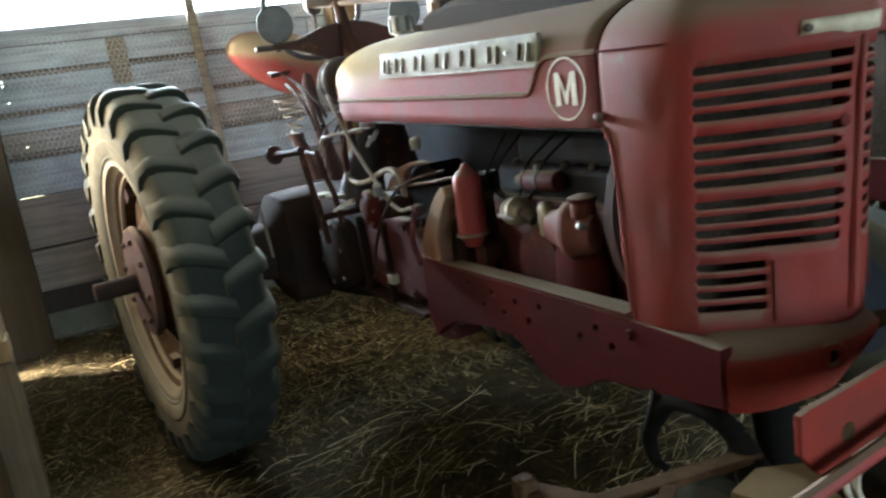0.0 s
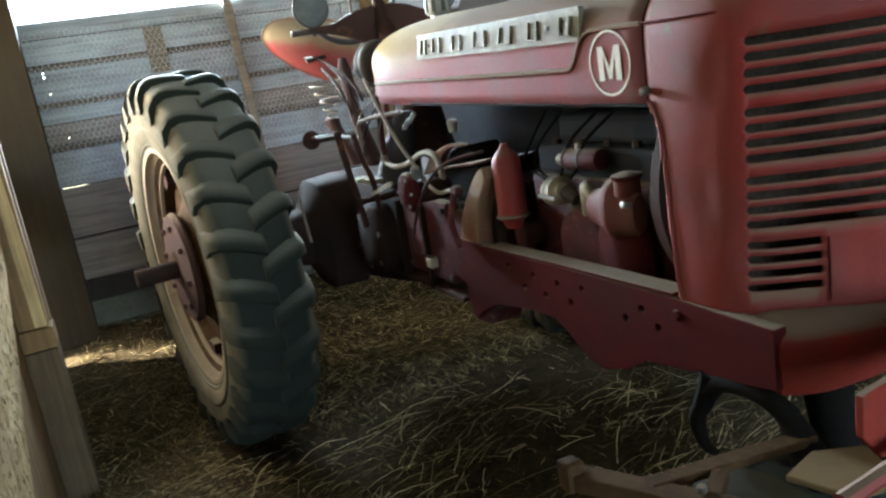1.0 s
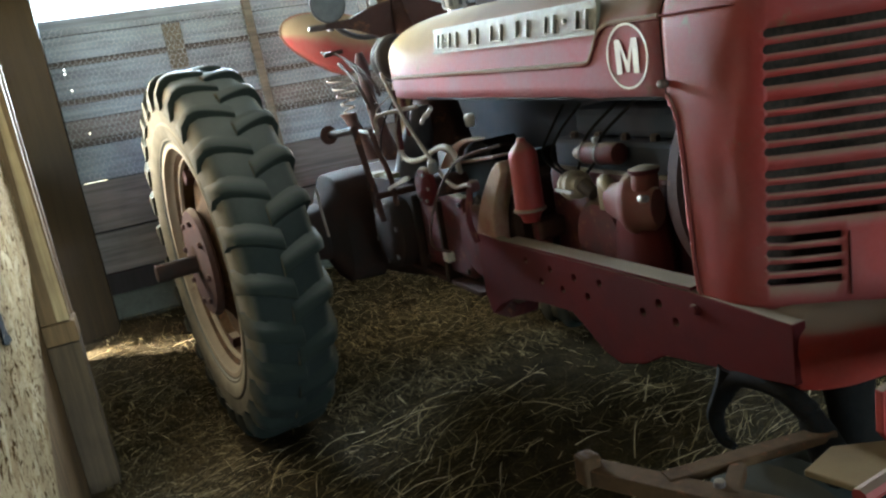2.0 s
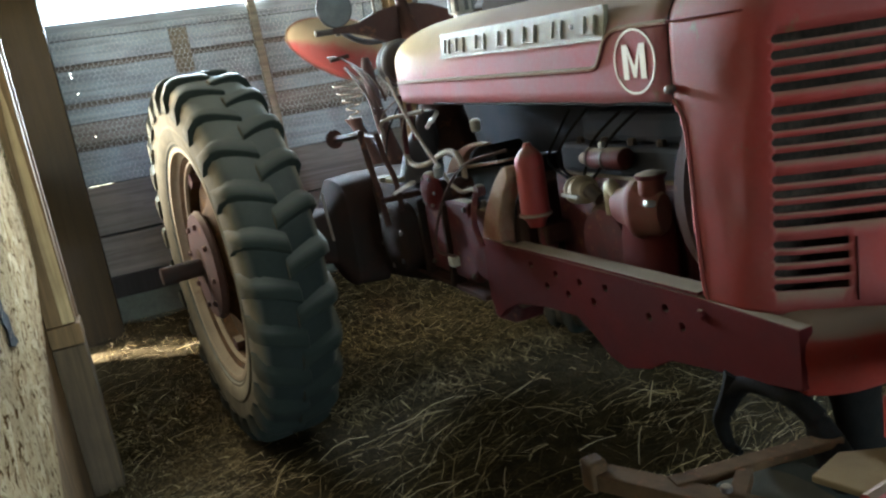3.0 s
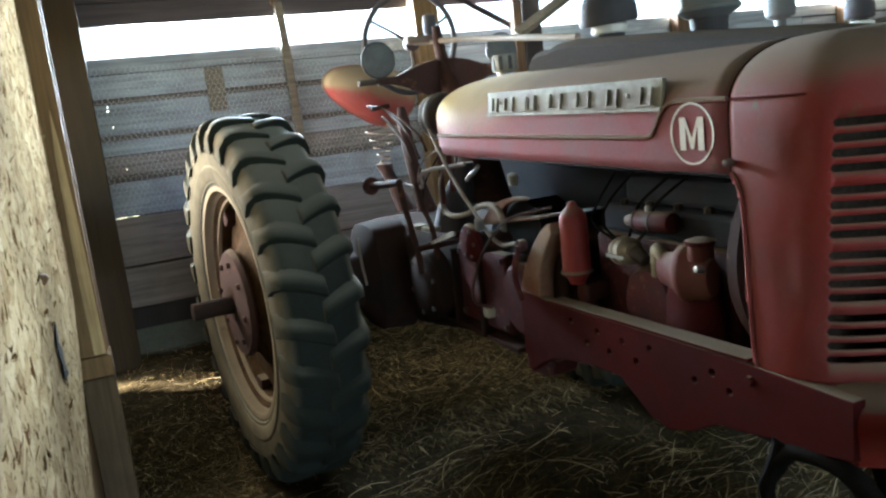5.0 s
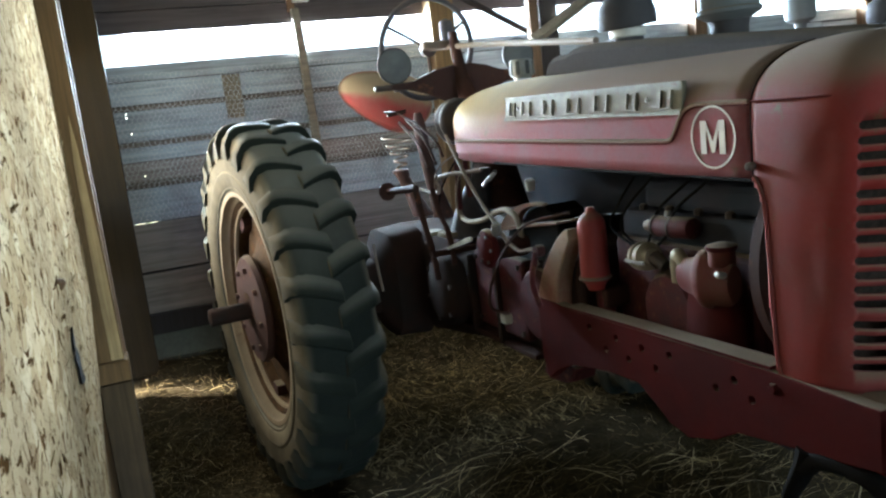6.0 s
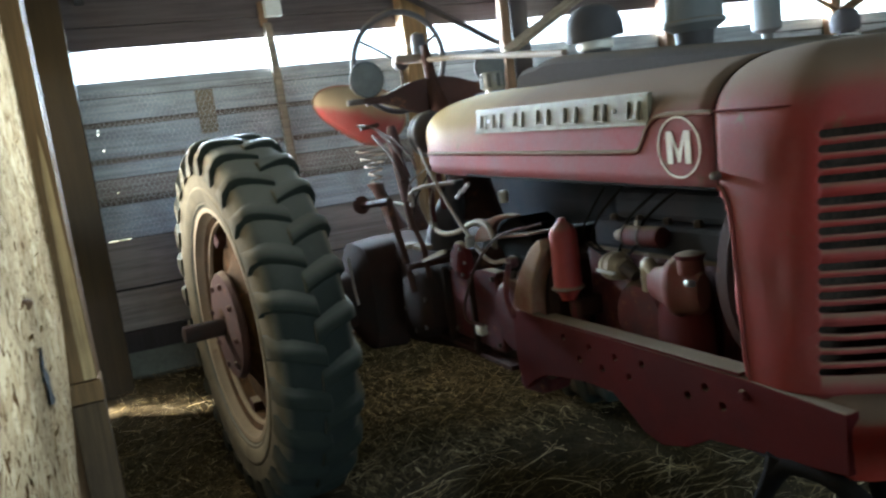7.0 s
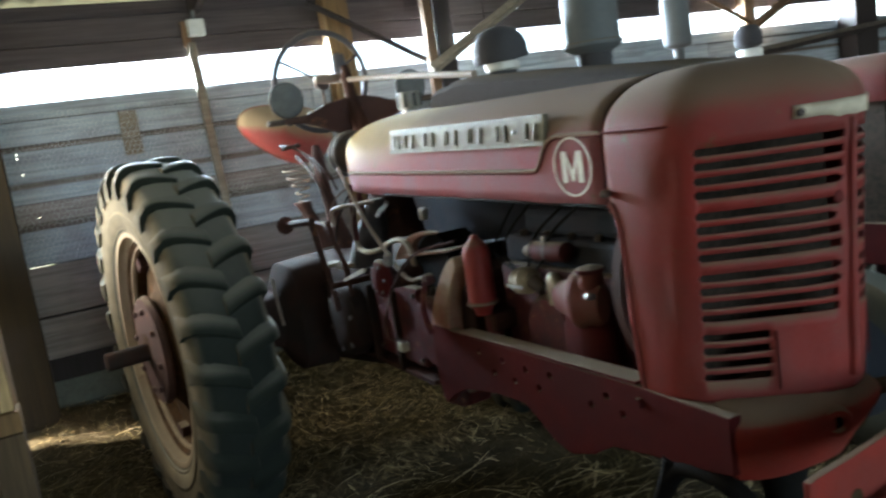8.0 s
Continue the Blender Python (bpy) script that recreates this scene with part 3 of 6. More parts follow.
# Added brown sheet fills the area beyond the panel's edge.
setting("panel_backing", box((-0.10, -1.562, 0.0), (2.9, -1.540, 2.44)), M_STUD, "brown sheet added behind the strand-board panel and its cut corner", "wall")
bm = bmesh.new()
bmesh.ops.create_grid(bm, x_segments=120, y_segments=110, size=1)
for v in bm.verts:
    zz = 1.22 + 1.22 * v.co.y
    x = panel_edge(zz) + (2.7 - panel_edge(zz)) * (v.co.x + 1) / 2
    if v.co.x < -0.96:
        x += 0.030 * max(0.0, noise.noise((zz * 9, 1, 0)) + 0.4 * noise.noise((zz * 31, 1, 0)))
    q = Vector((x * 26, zz * 7, 0))
    chip = max(0.0, noise.noise(q * 0.9) - 0.25) * 0.010
    v.co = (x, -1.50 - chip + 0.004 * noise.noise((x * 2, zz * 2, 4)) - 0.008 * max(0, 1 - zz), zz)
back = bmesh.ops.extrude_face_region(bm, geom=bm.faces[:])
for v in back["geom"]:
    if isinstance(v, bmesh.types.BMVert):
        v.co.y = -1.535
panel = setting("strand_board_panel", bm, M_OSB, "weathered cream strand-board panel with flaking chips", "wall panel", smooth=True)
# loose curled flakes on the panel
rnd = random.Random(11)
bm = bmesh.new()
for _ in range(420):
    x, zz = rnd.uniform(0.05, 2.3), rnd.uniform(0.15, 2.3)
    l, w, a = rnd.uniform(0.012, 0.055), rnd.uniform(0.003, 0.010), rnd.gauss(0.0, 0.5)
    if x < panel_edge(zz) + 0.04:
        continue
    dx, dz = math.sin(a), math.cos(a)
    lift = rnd.uniform(0.002, 0.012)
    p = [Vector((x - dz * w, -1.497, zz + dx * w)), Vector((x + dz * w, -1.497, zz - dx * w)),
         Vector((x + dz * w * 0.5 + dx * l, -1.497 + lift, zz - dx * w * 0.5 + dz * l)), Vector((x - dz * w * 0.5 + dx * l, -1.497 + lift, zz + dx * w * 0.5 + dz * l))]
    bm.faces.new([bm.verts.new(q) for q in p])
tagged(link("loose_flakes", bm, M_OSB), "loose curled wood flakes peeling off the strand board", "wood flakes", kind="stuff")

setting("edge_stud", box((-0.085, -1.535, 0.70), (-0.004, -1.432, 2.44)), M_STUD, "brown sawn stud along the edge of the strand board", "stud", 0.004)
setting("edge_batten", box((-0.14, -1.54, 0.70), (-0.089, -1.425, 2.44)), M_POST_TAN, "split brown batten behind the sawn stud", "batten", 0.004)
# Tapered strip makes the stud face paler towards its foot.
setting("pale_lath", prism([(-1.478, 0.705), (-1.436, 0.705), (-1.440, 1.10), (-1.452, 1.50), (-1.462, 1.62), (-1.474, 1.45), (-1.480, 1.0)], -0.0035, 0.004, "x"), M_LUMBER, "pale tapered strip on the stud face, widest low down", "lath")
# Block in two pieces: light on its top is the paler upper one.
setting("stud_block", box((-0.15, -1.538, 0.0), (0.002, -1.422, 0.612)), M_BLOCK, "brown timber block under the wall stud", "block", 0.006)
setting("block_cap", box((-0.15, -1.538, 0.616), (0.004, -1.42, 0.696)), M_STUD, "top of the timber block, paler as if lit", "block", 0.006)
# a long split and one curled brown chip in the panel
split = prism([(1.03, 0.925), (1.08, 0.965), (1.075, 1.0), (1.12, 1.03), (1.11, 1.075), (1.17, 1.05), (1.185, 1.01), (1.15, 0.985), (1.165, 0.95), (1.10, 0.93)], -1.4995, -1.4955, "y")
link("split", split, M_NEAR_BLACK, panel, "long dark split")
link("curled_chip", tube([(1.30, -1.497, 1.205), (1.335, -1.485, 1.222), (1.36, -1.478, 1.218), (1.375, -1.480, 1.206)], [0.002, 0.007, 0.008, 0.002], 6, 4, flat=0.3), M_POST_TAN, panel, "curled brown chip")

# ---- front wall with its wide doorway, far side wall, roof ----
FX = 10.3
wf = setting("wall_front", box((FX, -1.72, 2.95), (FX + 0.1, 7.7, 4.4)), M_BOARD_BROWN, "boarded front wall above the wide open doorway", "wall")
link("jamb_board", box((FX, -1.72, 0), (FX + 0.1, -1.45, 2.946)), M_BOARD_BROWN, wf)
link("jamb_board", box((FX, 3.5, 0), (FX + 0.1, 7.7, 2.946)), M_BOARD_BROWN, wf)
setting("wall_far", box((-1.95, 7.62, 0), (10.4, 7.72, 4.4)), M_BOARD_BROWN, "far boarded side wall of the shed", "wall")
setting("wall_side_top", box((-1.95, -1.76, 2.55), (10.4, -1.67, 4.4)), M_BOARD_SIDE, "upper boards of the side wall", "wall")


def roof_z(x):
    return 2.47 + 0.13 * (x + 1.83)


bm = bmesh.new()
# Sheets overshoot the side wall, unseen, to block sun from its opening.
ys = [-3.5 + 0.038 * j for j in range(297)]
rows = [[bm.verts.new((x, y, roof_z(x) + 0.008 * math.cos(j * math.pi / 2) + 0.07)) for j, y in enumerate(ys)] for x in (-2.3, 10.6)]
rows += [[bm.verts.new((x, y, roof_z(x) + 0.008 * math.cos(j * math.pi / 2) + 0.078)) for j, y in enumerate(ys)] for x in (10.6, -2.3)]
for r0, r1 in zip(rows, rows[1:]):
    for j in range(len(ys) - 1):
        bm.faces.new((r0[j], r0[j + 1], r1[j + 1], r1[j]))
setting("ceiling", bm, M_ROOF, "corrugated galvanised roof sheets over the shed", "roof", smooth=True)
for k, y in enumerate((-1.2, -0.1, 1.45, 2.9, 4.7, 6.2)):
    b = box((-1.95, y - 0.025, 0), (10.4, y + 0.025, 0.13))
    for v in b.verts:
        v.co.z += roof_z(v.co.x) - 0.075
    setting("rafter_%d" % (k + 1), b, M_HEADER, "dark rafter under the roof sheets", "rafter", 0.004)

# low scrub outside, seen as a pale fringe at the foot of the vent strip
rnd = random.Random(8)
bm = bmesh.new()
for _ in range(2600):
    y = rnd.uniform(-6, 22)
    h = 2.42 + 0.25 * noise.noise((y * 0.6, 0, 5)) + 0.2 * noise.noise((y * 2.2, 0, 5))
    p = Vector((-8.5 + rnd.uniform(-0.7, 0.7), y, rnd.uniform(0.0, max(h, 0.2))))
    u = Vector((rnd.uniform(-1, 1), rnd.uniform(-1, 1), rnd.uniform(-1, 1))).normalized() * rnd.uniform(0.05, 0.11)
    w = u.cross(Vector((rnd.uniform(-1, 1), rnd.uniform(-1, 1), 0.3))).normalized() * 0.04
    bm.faces.new([bm.verts.new(q) for q in (p - u, p + w, p + u, p - w)])
tagged(link("scrub_hedge", bm, M_LEAF), "sunlit scrubby hedge outside the shed", "hedge", kind="stuff")


# ---- the tractor ----
tractor = thing("tractor", "old faded red row-crop farm tractor under barn dust, parked on straw", "tractor")
SEAM_X, HALF, Z_SIDE, Z_RISE = 2.0, 0.25, 1.395, 0.133


def rise(x):
    """The hood climbs slightly towards the seat."""
    return 0.021 * (SEAM_X - min(x, SEAM_X))


def shoulder(h, p=2.3):
    """Share of the half width at the share h of the height over the straight side."""
    return max(0.0, 1 - min(max(h, 0.0), 1.0) ** p) ** (1 / p)


def hood_y(x, z):
    """Distance of the hood's skin from its middle at a height."""
    return HALF * shoulder((z - Z_SIDE - rise(x)) / Z_RISE)


def hood_ring(x, squeeze=1.0, lift=0.0, z_low=1.275):
    zs = [z_low + (Z_SIDE - z_low) * k / 4 for k in range(5)]
    side = [(HALF, z) for z in zs] + [(HALF * math.cos(a) ** (2 / 2.3), Z_SIDE + Z_RISE * math.sin(a) ** (2 / 2.3))
                                      for a in (math.pi / 2 * k / 12 for k in range(1, 13))]
    full = [(-y, z) for y, z in side] + [(y, z) for y, z in side[-2::-1]]
    zc = 1.36
    return [(x, y * squeeze, zc + (z + rise(x) - zc) * (1 - (1 - squeeze) * 0.55) + lift) for y, z in full]


# hood with the tank's rounded back end
def tail(x):
    """How far the tank has drawn in towards its back end."""
    t = min(max((0.92 - x) / 0.515, 0.0), 1.0)
    return 0.38 + 0.62 * math.sqrt(max(0.0, 1 - t ** 2.4))


xs = [SEAM_X - 0.002, 1.95, 1.9, 1.85, 1.8, 1.75, 1.7, 1.65, 1.6, 1.55, 1.5, 1.45, 1.4, 1.35, 1.3, 1.25, 1.2, 1.15, 1.1, 1.05, 1.0, 0.96, 0.92, 0.86, 0.80, 0.74, 0.68, 0.62, 0.57, 0.53, 0.50, 0.48, 0.467, 0.46]
xs = [x if x > 0.92 else 0.92 - (0.92 - x) * 1.12 for x in xs]
rings = [hood_ring(x, tail(x)) for x in xs]
bm = loft(rings, closed=False)
for v in bm.verts:
    if v.co.x < 1.96:
        v.co.y += 0.0028 * noise.noise((v.co.x * 6, v.co.y * 3, v.co.z * 9))
end = [v for v in bm.verts if abs(v.co.x - xs[-1]) < 1e-4]
bm.faces.new(end)
hood = part("hood", bm, M_RED, tractor, "faded red sheet-metal hood with a dusty top")
sol = hood.modifiers.new("thickness", "SOLIDIFY")
sol.thickness = 0.004

# pressed crease: low along the tank, stepping up past the round badge
line = [(0.420, 1.338), (0.48, 1.340), (0.60, 1.342), (0.70, 1.345), (0.80, 1.346), (1.0, 1.347), (1.4, 1.348), (1.70, 1.3495), (1.768, 1.352), (1.79, 1.372), (1.808, 1.400), (1.835, 1.420), (1.88, 1.424), (1.995, 1.424)]
for s in (-1, 1):
    p = [(x, s * (hood_y(x, z + rise(x)) * tail(x) + 0.001), z + rise(x)) for x, z in line]
    part("hood_crease", tube(p, 0.0046, 8, 5), M_CREASE, hood)
    part("crease_shadow", tube([(x, y * 1.0, z - 0.006) for x, y, z in p], 0.0022, 6, 5), M_SLOTEDGE, hood)
# lower lip of the hood
for s in (-1, 1):
    part("hood_lip", tube([(x, s * (HALF - 0.002), 1.277 + rise(x)) for x in (1.995, 1.5, 1.0, 0.92)], 0.004, 8, 3), M_NEAR_BLACK, hood)

# raised cover along the hood's middle
rings = []
for x, top in ((1.082, 1.535), (1.088, 1.570), (1.10, 1.592), (1.125, 1.606), (1.16, 1.612), (1.24, 1.612), (1.5, 1.590), (1.75, 1.566), (1.98, 1.545), (2.10, 1.528)):
    w, low = 0.085, 1.50
    rings.append([(x, -w, low), (x, -w, top - 0.02), (x, -w + 0.014, top - 0.004), (x, -w + 0.03, top),
                  (x, w - 0.03, top), (x, w - 0.014, top - 0.004), (x, w, top - 0.02), (x, w, low)])
ridge = part("top_cover", loft(rings), M_COVER, tractor, "raised dusty cover along the middle of the hood")

part("cover_flap", loft([[(x, -0.078, 1.50), (x, -0.078, t - 0.015), (x, -0.06, t), (x, 0.06, t), (x, 0.078, t - 0.015), (x, 0.078, 1.50)] for x, t in ((0.99, 1.535), (0.997, 1.575), (1.015, 1.594), (1.05, 1.600), (1.12, 1.600))]), M_COVER, ridge, "rounded end flap of the cover")

# fuel cap
cap = part("fuel_cap", lathe([(0.028, -0.03), (0.028, 0.0), (0.038, 0.002), (0.041, 0.012), (0.041, 0.052), (0.036, 0.060), (0.0, 0.062)], (0.70, 0.0, 1.562), (0, 0, 1), 20),
           M_CHROME, tractor, "grey metal fuel cap")
for k in range(8):
    a = k * math.pi / 4
    part("grip_rib", box((-0.004, -0.006, 0), (0.004, 0.006, 0.045), m=pose(0.70 + 0.041 * math.cos(a), 0.041 * math.sin(a), 1.57, 0, 0, math.degrees(a))), M_GREYPIPE, cap)

# name plate with plain raised bars in place of its lettering
def on_side(u, v, w):
    """Plate coordinates (forward, up, out) to the hood's side."""
    x = 1.030 + u
    z = 1.428 + rise(x) - 0.003 + v
    return (x, -(0.2475 - 0.20 * max(0.0, v) + w), z)


def side_box(u0, u1, v0, v1, w0, w1):
    bm = bmesh.new()
    vs = [bm.verts.new(on_side(u, v, w)) for u in (u0, u1) for v in (v0, v1) for w in (w0, w1)]
    for f in ((0, 1, 3, 2), (4, 6, 7, 5), (0, 4, 5, 1), (2, 3, 7, 6), (0, 2, 6, 4), (1, 5, 7, 3)):
        bm.faces.new([vs[q] for q in f])
    return bm


plate = part("name_plate", side_box(0, 0.786, -0.020, 0.048, -0.004, 0.007), M_PLATE, tractor, "worn aluminium side plate with plain raised bars", False, 0.002)
for v0 in (0.041, -0.020):
    part("plate_rim", side_box(0.0, 0.786, v0, v0 + 0.007, 0.007, 0.0095), M_PLATE, plate, smooth=False)
for k in range(12):
    part("plate_rib", side_box(0.01, 0.776, -0.010 + 0.004 * k, -0.0085 + 0.004 * k, 0.007, 0.008), M_PLATE, plate, smooth=False)
for u, w in ((0.030, 0.040), (0.105, 0.055), (0.225, 0.055), (0.345, 0.062), (0.470, 0.060), (0.595, 0.045), (0.715, 0.045)):
    for p0, p1, q0, q1 in ((u, u + 0.011, -0.004, 0.031), (u + w - 0.011, u + w, -0.004, 0.031), (u - 0.004, u + w + 0.004, -0.0075, -0.003)):
        part("raised_bar", side_box(p0, p1, q0, q1, 0.007, 0.0125), M_PLATE, plate, "", False, 0.0012)
for u in (0.085, 0.675):
    x, y, z = on_side(u, 0.014, 0.007)
    part("rivet", lathe([(0.006, 0), (0.005, 0.003), (0.0, 0.005)], (x, y, z), (0, -1, 0), 10), M_CHROME, plate)

# round badge: cream ring and a block emblem
badge = part("badge", lathe([(0.0583, 0.0), (0.0583, 0.0012), (0.0622, 0.0014), (0.0622, 0.0)], (1.9, -HALF - 0.0005, 1.360), (0, -1, 0), 48, caps=False), M_CREAMPAINT, tractor,
             "cream painted ring badge on the hood side")
for q in ([(-.034, -.033), (-.018, -.033), (-.018, .033), (-.034, .033)], [(.018, -.033), (.034, -.033), (.034, .033), (.018, .033)],
          [(-.018, .033), (-.022, .033), (-.004, -.030), (.004, -.030), (.022, .033), (.018, .033), (0, -.010)]):
    part("emblem_block", prism([(1.9 + u, 1.360 + v) for u, v in q], -HALF - 0.0016, -HALF - 0.0006, "y"), M_CREAMPAINT, badge, smooth=False)

# ---- nose: radiator shell with its cooling slots ----
NOSE = [(2.002, -0.250), (2.063, -0.252), (2.123, -0.250), (2.166, -0.243), (2.199, -0.226), (2.227, -0.197), (2.256, -0.160), (2.285, -0.120), (2.312, -0.080), (2.3325, -0.040), (2.342, 0.0)]


NOSE = [(q.x, q.y) for q in smooth_path([(x, y, 0) for x, y in NOSE], 6)]


def nose_point(u):
    """Plan of the shell; u runs from -1 on the near seam over 0 at the tip to 1."""
    s = -1 if u <= 0 else 1
    t = (1 - abs(u)) * (len(NOSE) - 1)
    k = min(int(t), len(NOSE) - 2)
    a, b = Vector(NOSE[k]), Vector(NOSE[k + 1])
    p = a.lerp(b, t - k)
    return Vector((p.x, -s * p.y))


def nose_lean(z):
    """The shell leans forward a touch towards the top."""
    return 0.055 * (z - 1.22) + 0.5 * max(0.0, z - 1.30) ** 2


SLOT_U0 = -0.602
rows_z = []
zz = 1.370
for group in range(4):
    for k in range(4):
        rows_z.append((zz, group, k))
        zz -= 0.0253
    zz -= 0.0121


def slot_end(z, group):
    if group == 3:
        return -0.330
    return -0.035 - 0.055 * max(0.0, (1.36 - z) / 0.40)


zcuts = sorted({round(z + d, 4) for z, g, k in rows_z for d in (-0.0070, -0.0045, 0.0045, 0.0070)} | {0.905, 0.915, Z_SIDE})
ucuts = sorted({round(-1 + 0.02 * k, 4) for k in range(101)} | {SLOT_U0, -SLOT_U0, SLOT_U0 + 0.007, -SLOT_U0 - 0.007})
ucuts = [u for u in ucuts if not (abs(abs(u) + SLOT_U0) < 0.012 and round(abs(u), 4) not in (-SLOT_U0, round(-SLOT_U0 - 0.007, 4)))]
bm = bmesh.new()
grid = {}


def shell_vert(i, j):
    if (i, j) not in grid:
        u, z = ucuts[i], zcuts[j]
        p = nose_point(u)
        d = 0.0035 * noise.noise((u * 7, z * 9, 1)) + 0.0012 * noise.noise((u * 22, z * 30, 5))
        # knocks on the near cheek
        for du, dz, deep in ((-0.72, 1.315, 0.0055), (-0.60, 1.02, 0.003), (-0.80, 1.12, 0.003)):
            d -= deep * math.exp(-((u - du) / 0.055) ** 2 - ((z - dz) / 0.045) ** 2)
        p = p + Vector((p.x - 2.0 + 0.05, p.y)).normalized() * d * min(1, 4 * (1 - abs(u)))
        grid[i, j] = bm.verts.new((p.x + nose_lean(z) * min(1, (p.x - 2.0) / 0.2), p.y, z))
    return grid[i, j]


for i in range(len(ucuts) - 1):
    um = (ucuts[i] + ucuts[i + 1]) / 2
    for j in range(len(zcuts) - 1):
        zm = (zcuts[j] + zcuts[j + 1]) / 2
        hole = False
        for z, group, k in rows_z:
            if abs(zm - z) < 0.0070:
                lo, hi = SLOT_U0, slot_end(z, group)
                inset = 0.0 if abs(zm - z) < 0.0045 else 0.006
                if group == 1 and k == 1:
                    hi -= 0.035
                hole = lo + inset < -abs(um) < hi - inset
        if zm < 1.28 and nose_point(um).x < float(np.interp(zm, [0.903, 0.95, 1.10, 1.225, 1.262, 1.282], [2.052, 2.040, 2.034, 2.028, 2.018, 2.003])) - 0.004:
            hole = True       # the sides are cut back beside the engine bay
        if not hole:
            bm.faces.new((shell_vert(i, j), shell_vert(i + 1, j), shell_vert(i + 1, j + 1), shell_vert(i, j + 1)))
# crown of the shell, rolling back to the hood's section
j_top = len(zcuts) - 1
top_z = zcuts[j_top]
crown = [[grid[i, j_top] for i in range(len(ucuts))]]
z_end = Z_SIDE + Z_RISE


def crown_point(u, h):
    """Skin of the shell's crown at the share h of the way up its quarter turn."""
    a = h * math.pi / 2
    p = nose_point(u)
    s = max(math.cos(a) ** (2 / (2.3 + 1.1 * min(1, 2.2 * (1 - abs(u))))) if h < 1 else 0.0, 0.02)
    zc = top_z + (z_end - top_z) * math.sin(a) ** (2 / 2.3)
    brow = nose_lean(top_z) + 0.013 * math.sin(math.pi * min(1.0, h / 0.62))
    x = 2.002 + (p.x - 2.002 + brow * min(1, (p.x - 2.0) / 0.2)) * (1 - (1 - s) * 0.9)
    return Vector((x, p.y * s, zc))


for k in range(1, 11):
    ring = [bm.verts.new(crown_point(u, k / 10)) for u in ucuts]
    for i in range(len(ucuts) - 1):
        bm.faces.new((crown[-1][i], crown[-1][i + 1], ring[i + 1], ring[i]))
    crown.append(ring)
shell = part("radiator_shell", bm, M_RED_NOSE, tractor, "rounded red radiator shell with rows of cooling slots")
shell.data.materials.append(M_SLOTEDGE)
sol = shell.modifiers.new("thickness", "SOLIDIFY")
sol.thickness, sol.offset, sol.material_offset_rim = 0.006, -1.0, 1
# side cheek of the shell below the hood line, beside the engine bay
for s in (-1, 1):
    q = [(2.004, 1.40), (2.004, 1.285), (2.018, 1.262), (2.028, 1.225), (2.034, 1.10), (2.040, 0.95), (2.052, 0.903), (2.06, 0.903), (2.06, 1.40)]
    part("shell_edge", tube([(x, s * 0.252, z) for x, z in q[1:7]], 0.0042, 8, 4), M_RED_NOSE, shell)
    part("latch", drum((2.004, s * 0.250, 1.305), (2.004, s * 0.268, 1.305), 0.008, 0.003, 12), M_IRON, shell)
# centre rib and the flat panel low on the nose
part("centre_rib", tube([(nose_point(0).x + nose_lean(z) + 0.001, 0, z) for z in (1.395, 1.2, 1.0, 0.93)], [0.006, 0.008, 0.011, 0.012], 8, 4), M_RED_NOSE, shell)
for u in (-0.320, 0.320):
    p = nose_point(u)
    part("panel_seam", box((-0.0015, -0.0015, 0.925), (0.0015, 0.0015, 1.035), m=Matrix.Translation((p.x - 0.009, p.y, 0))), M_SLOTEDGE, shell, smooth=False)
p = nose_point(-0.06)
part("shell_bolt", drum((p.x - 0.01, p.y, 1.262), (p.x + 0.004, p.y - 0.002, 1.262), 0.011, 0.003, 12), M_SLOTEDGE, shell)
part("seam_gap", tube([(2.0005, y, z) for _, y, z in hood_ring(2.0005)[:17]], 0.0014, 6, 2), M_NEAR_BLACK, shell, "dark seam between hood and shell")

# faded strip stuck across the brow of the nose
bm = bmesh.new()
lo, hi = [], []
for k in range(15):
    u = -0.250 + 0.60 * k / 14
    ragged = 0.018 * noise.noise((k * 0.9, 2, 0))
    for row, h in ((lo, max(0.0, 0.012 + 0.5 * ragged + (0.02 if k < 4 else 0))), (hi, 0.128 + 0.3 * ragged)):
        p = crown_point(u, h)
        row.append(p + Vector((p.x - 2.0, p.y, 0.05)).normalized() * 0.004)
a = [bm.verts.new(q) for q in lo]
b = [bm.verts.new(q) for q in hi]
for k in range(14):
    bm.faces.new((a[k], a[k + 1], b[k + 1], b[k]))
tag = part("brow_strip", bm, M_TAG, shell, "bleached torn strip across the brow of the nose")
sol = tag.modifiers.new("thickness", "SOLIDIFY")
sol.thickness = 0.004
p = crown_point(-0.225, 0.075)
part("strip_bolt", drum((p.x - 0.004, p.y, p.z), (p.x + 0.008, p.y - 0.006, p.z), 0.007, 0.002, 10), M_IRON, shell)

for s in (-1, 1):
    p = [nose_point(s * (1 - 0.5 * k / 12)) for k in range(13)]
    part("shell_crease", tube([(q.x, q.y * 1.002, 1.424 - 0.004 * k / 12) for k, q in enumerate(p)], [0.0028, 0.0025, 0.0012], 6, 2), M_SLOTEDGE, shell)
part("radiator_core", box((2.02, -0.205, 0.90), (2.150, 0.205, 1.40)), M_CORE, tractor, "dark radiator core behind the slots", False)

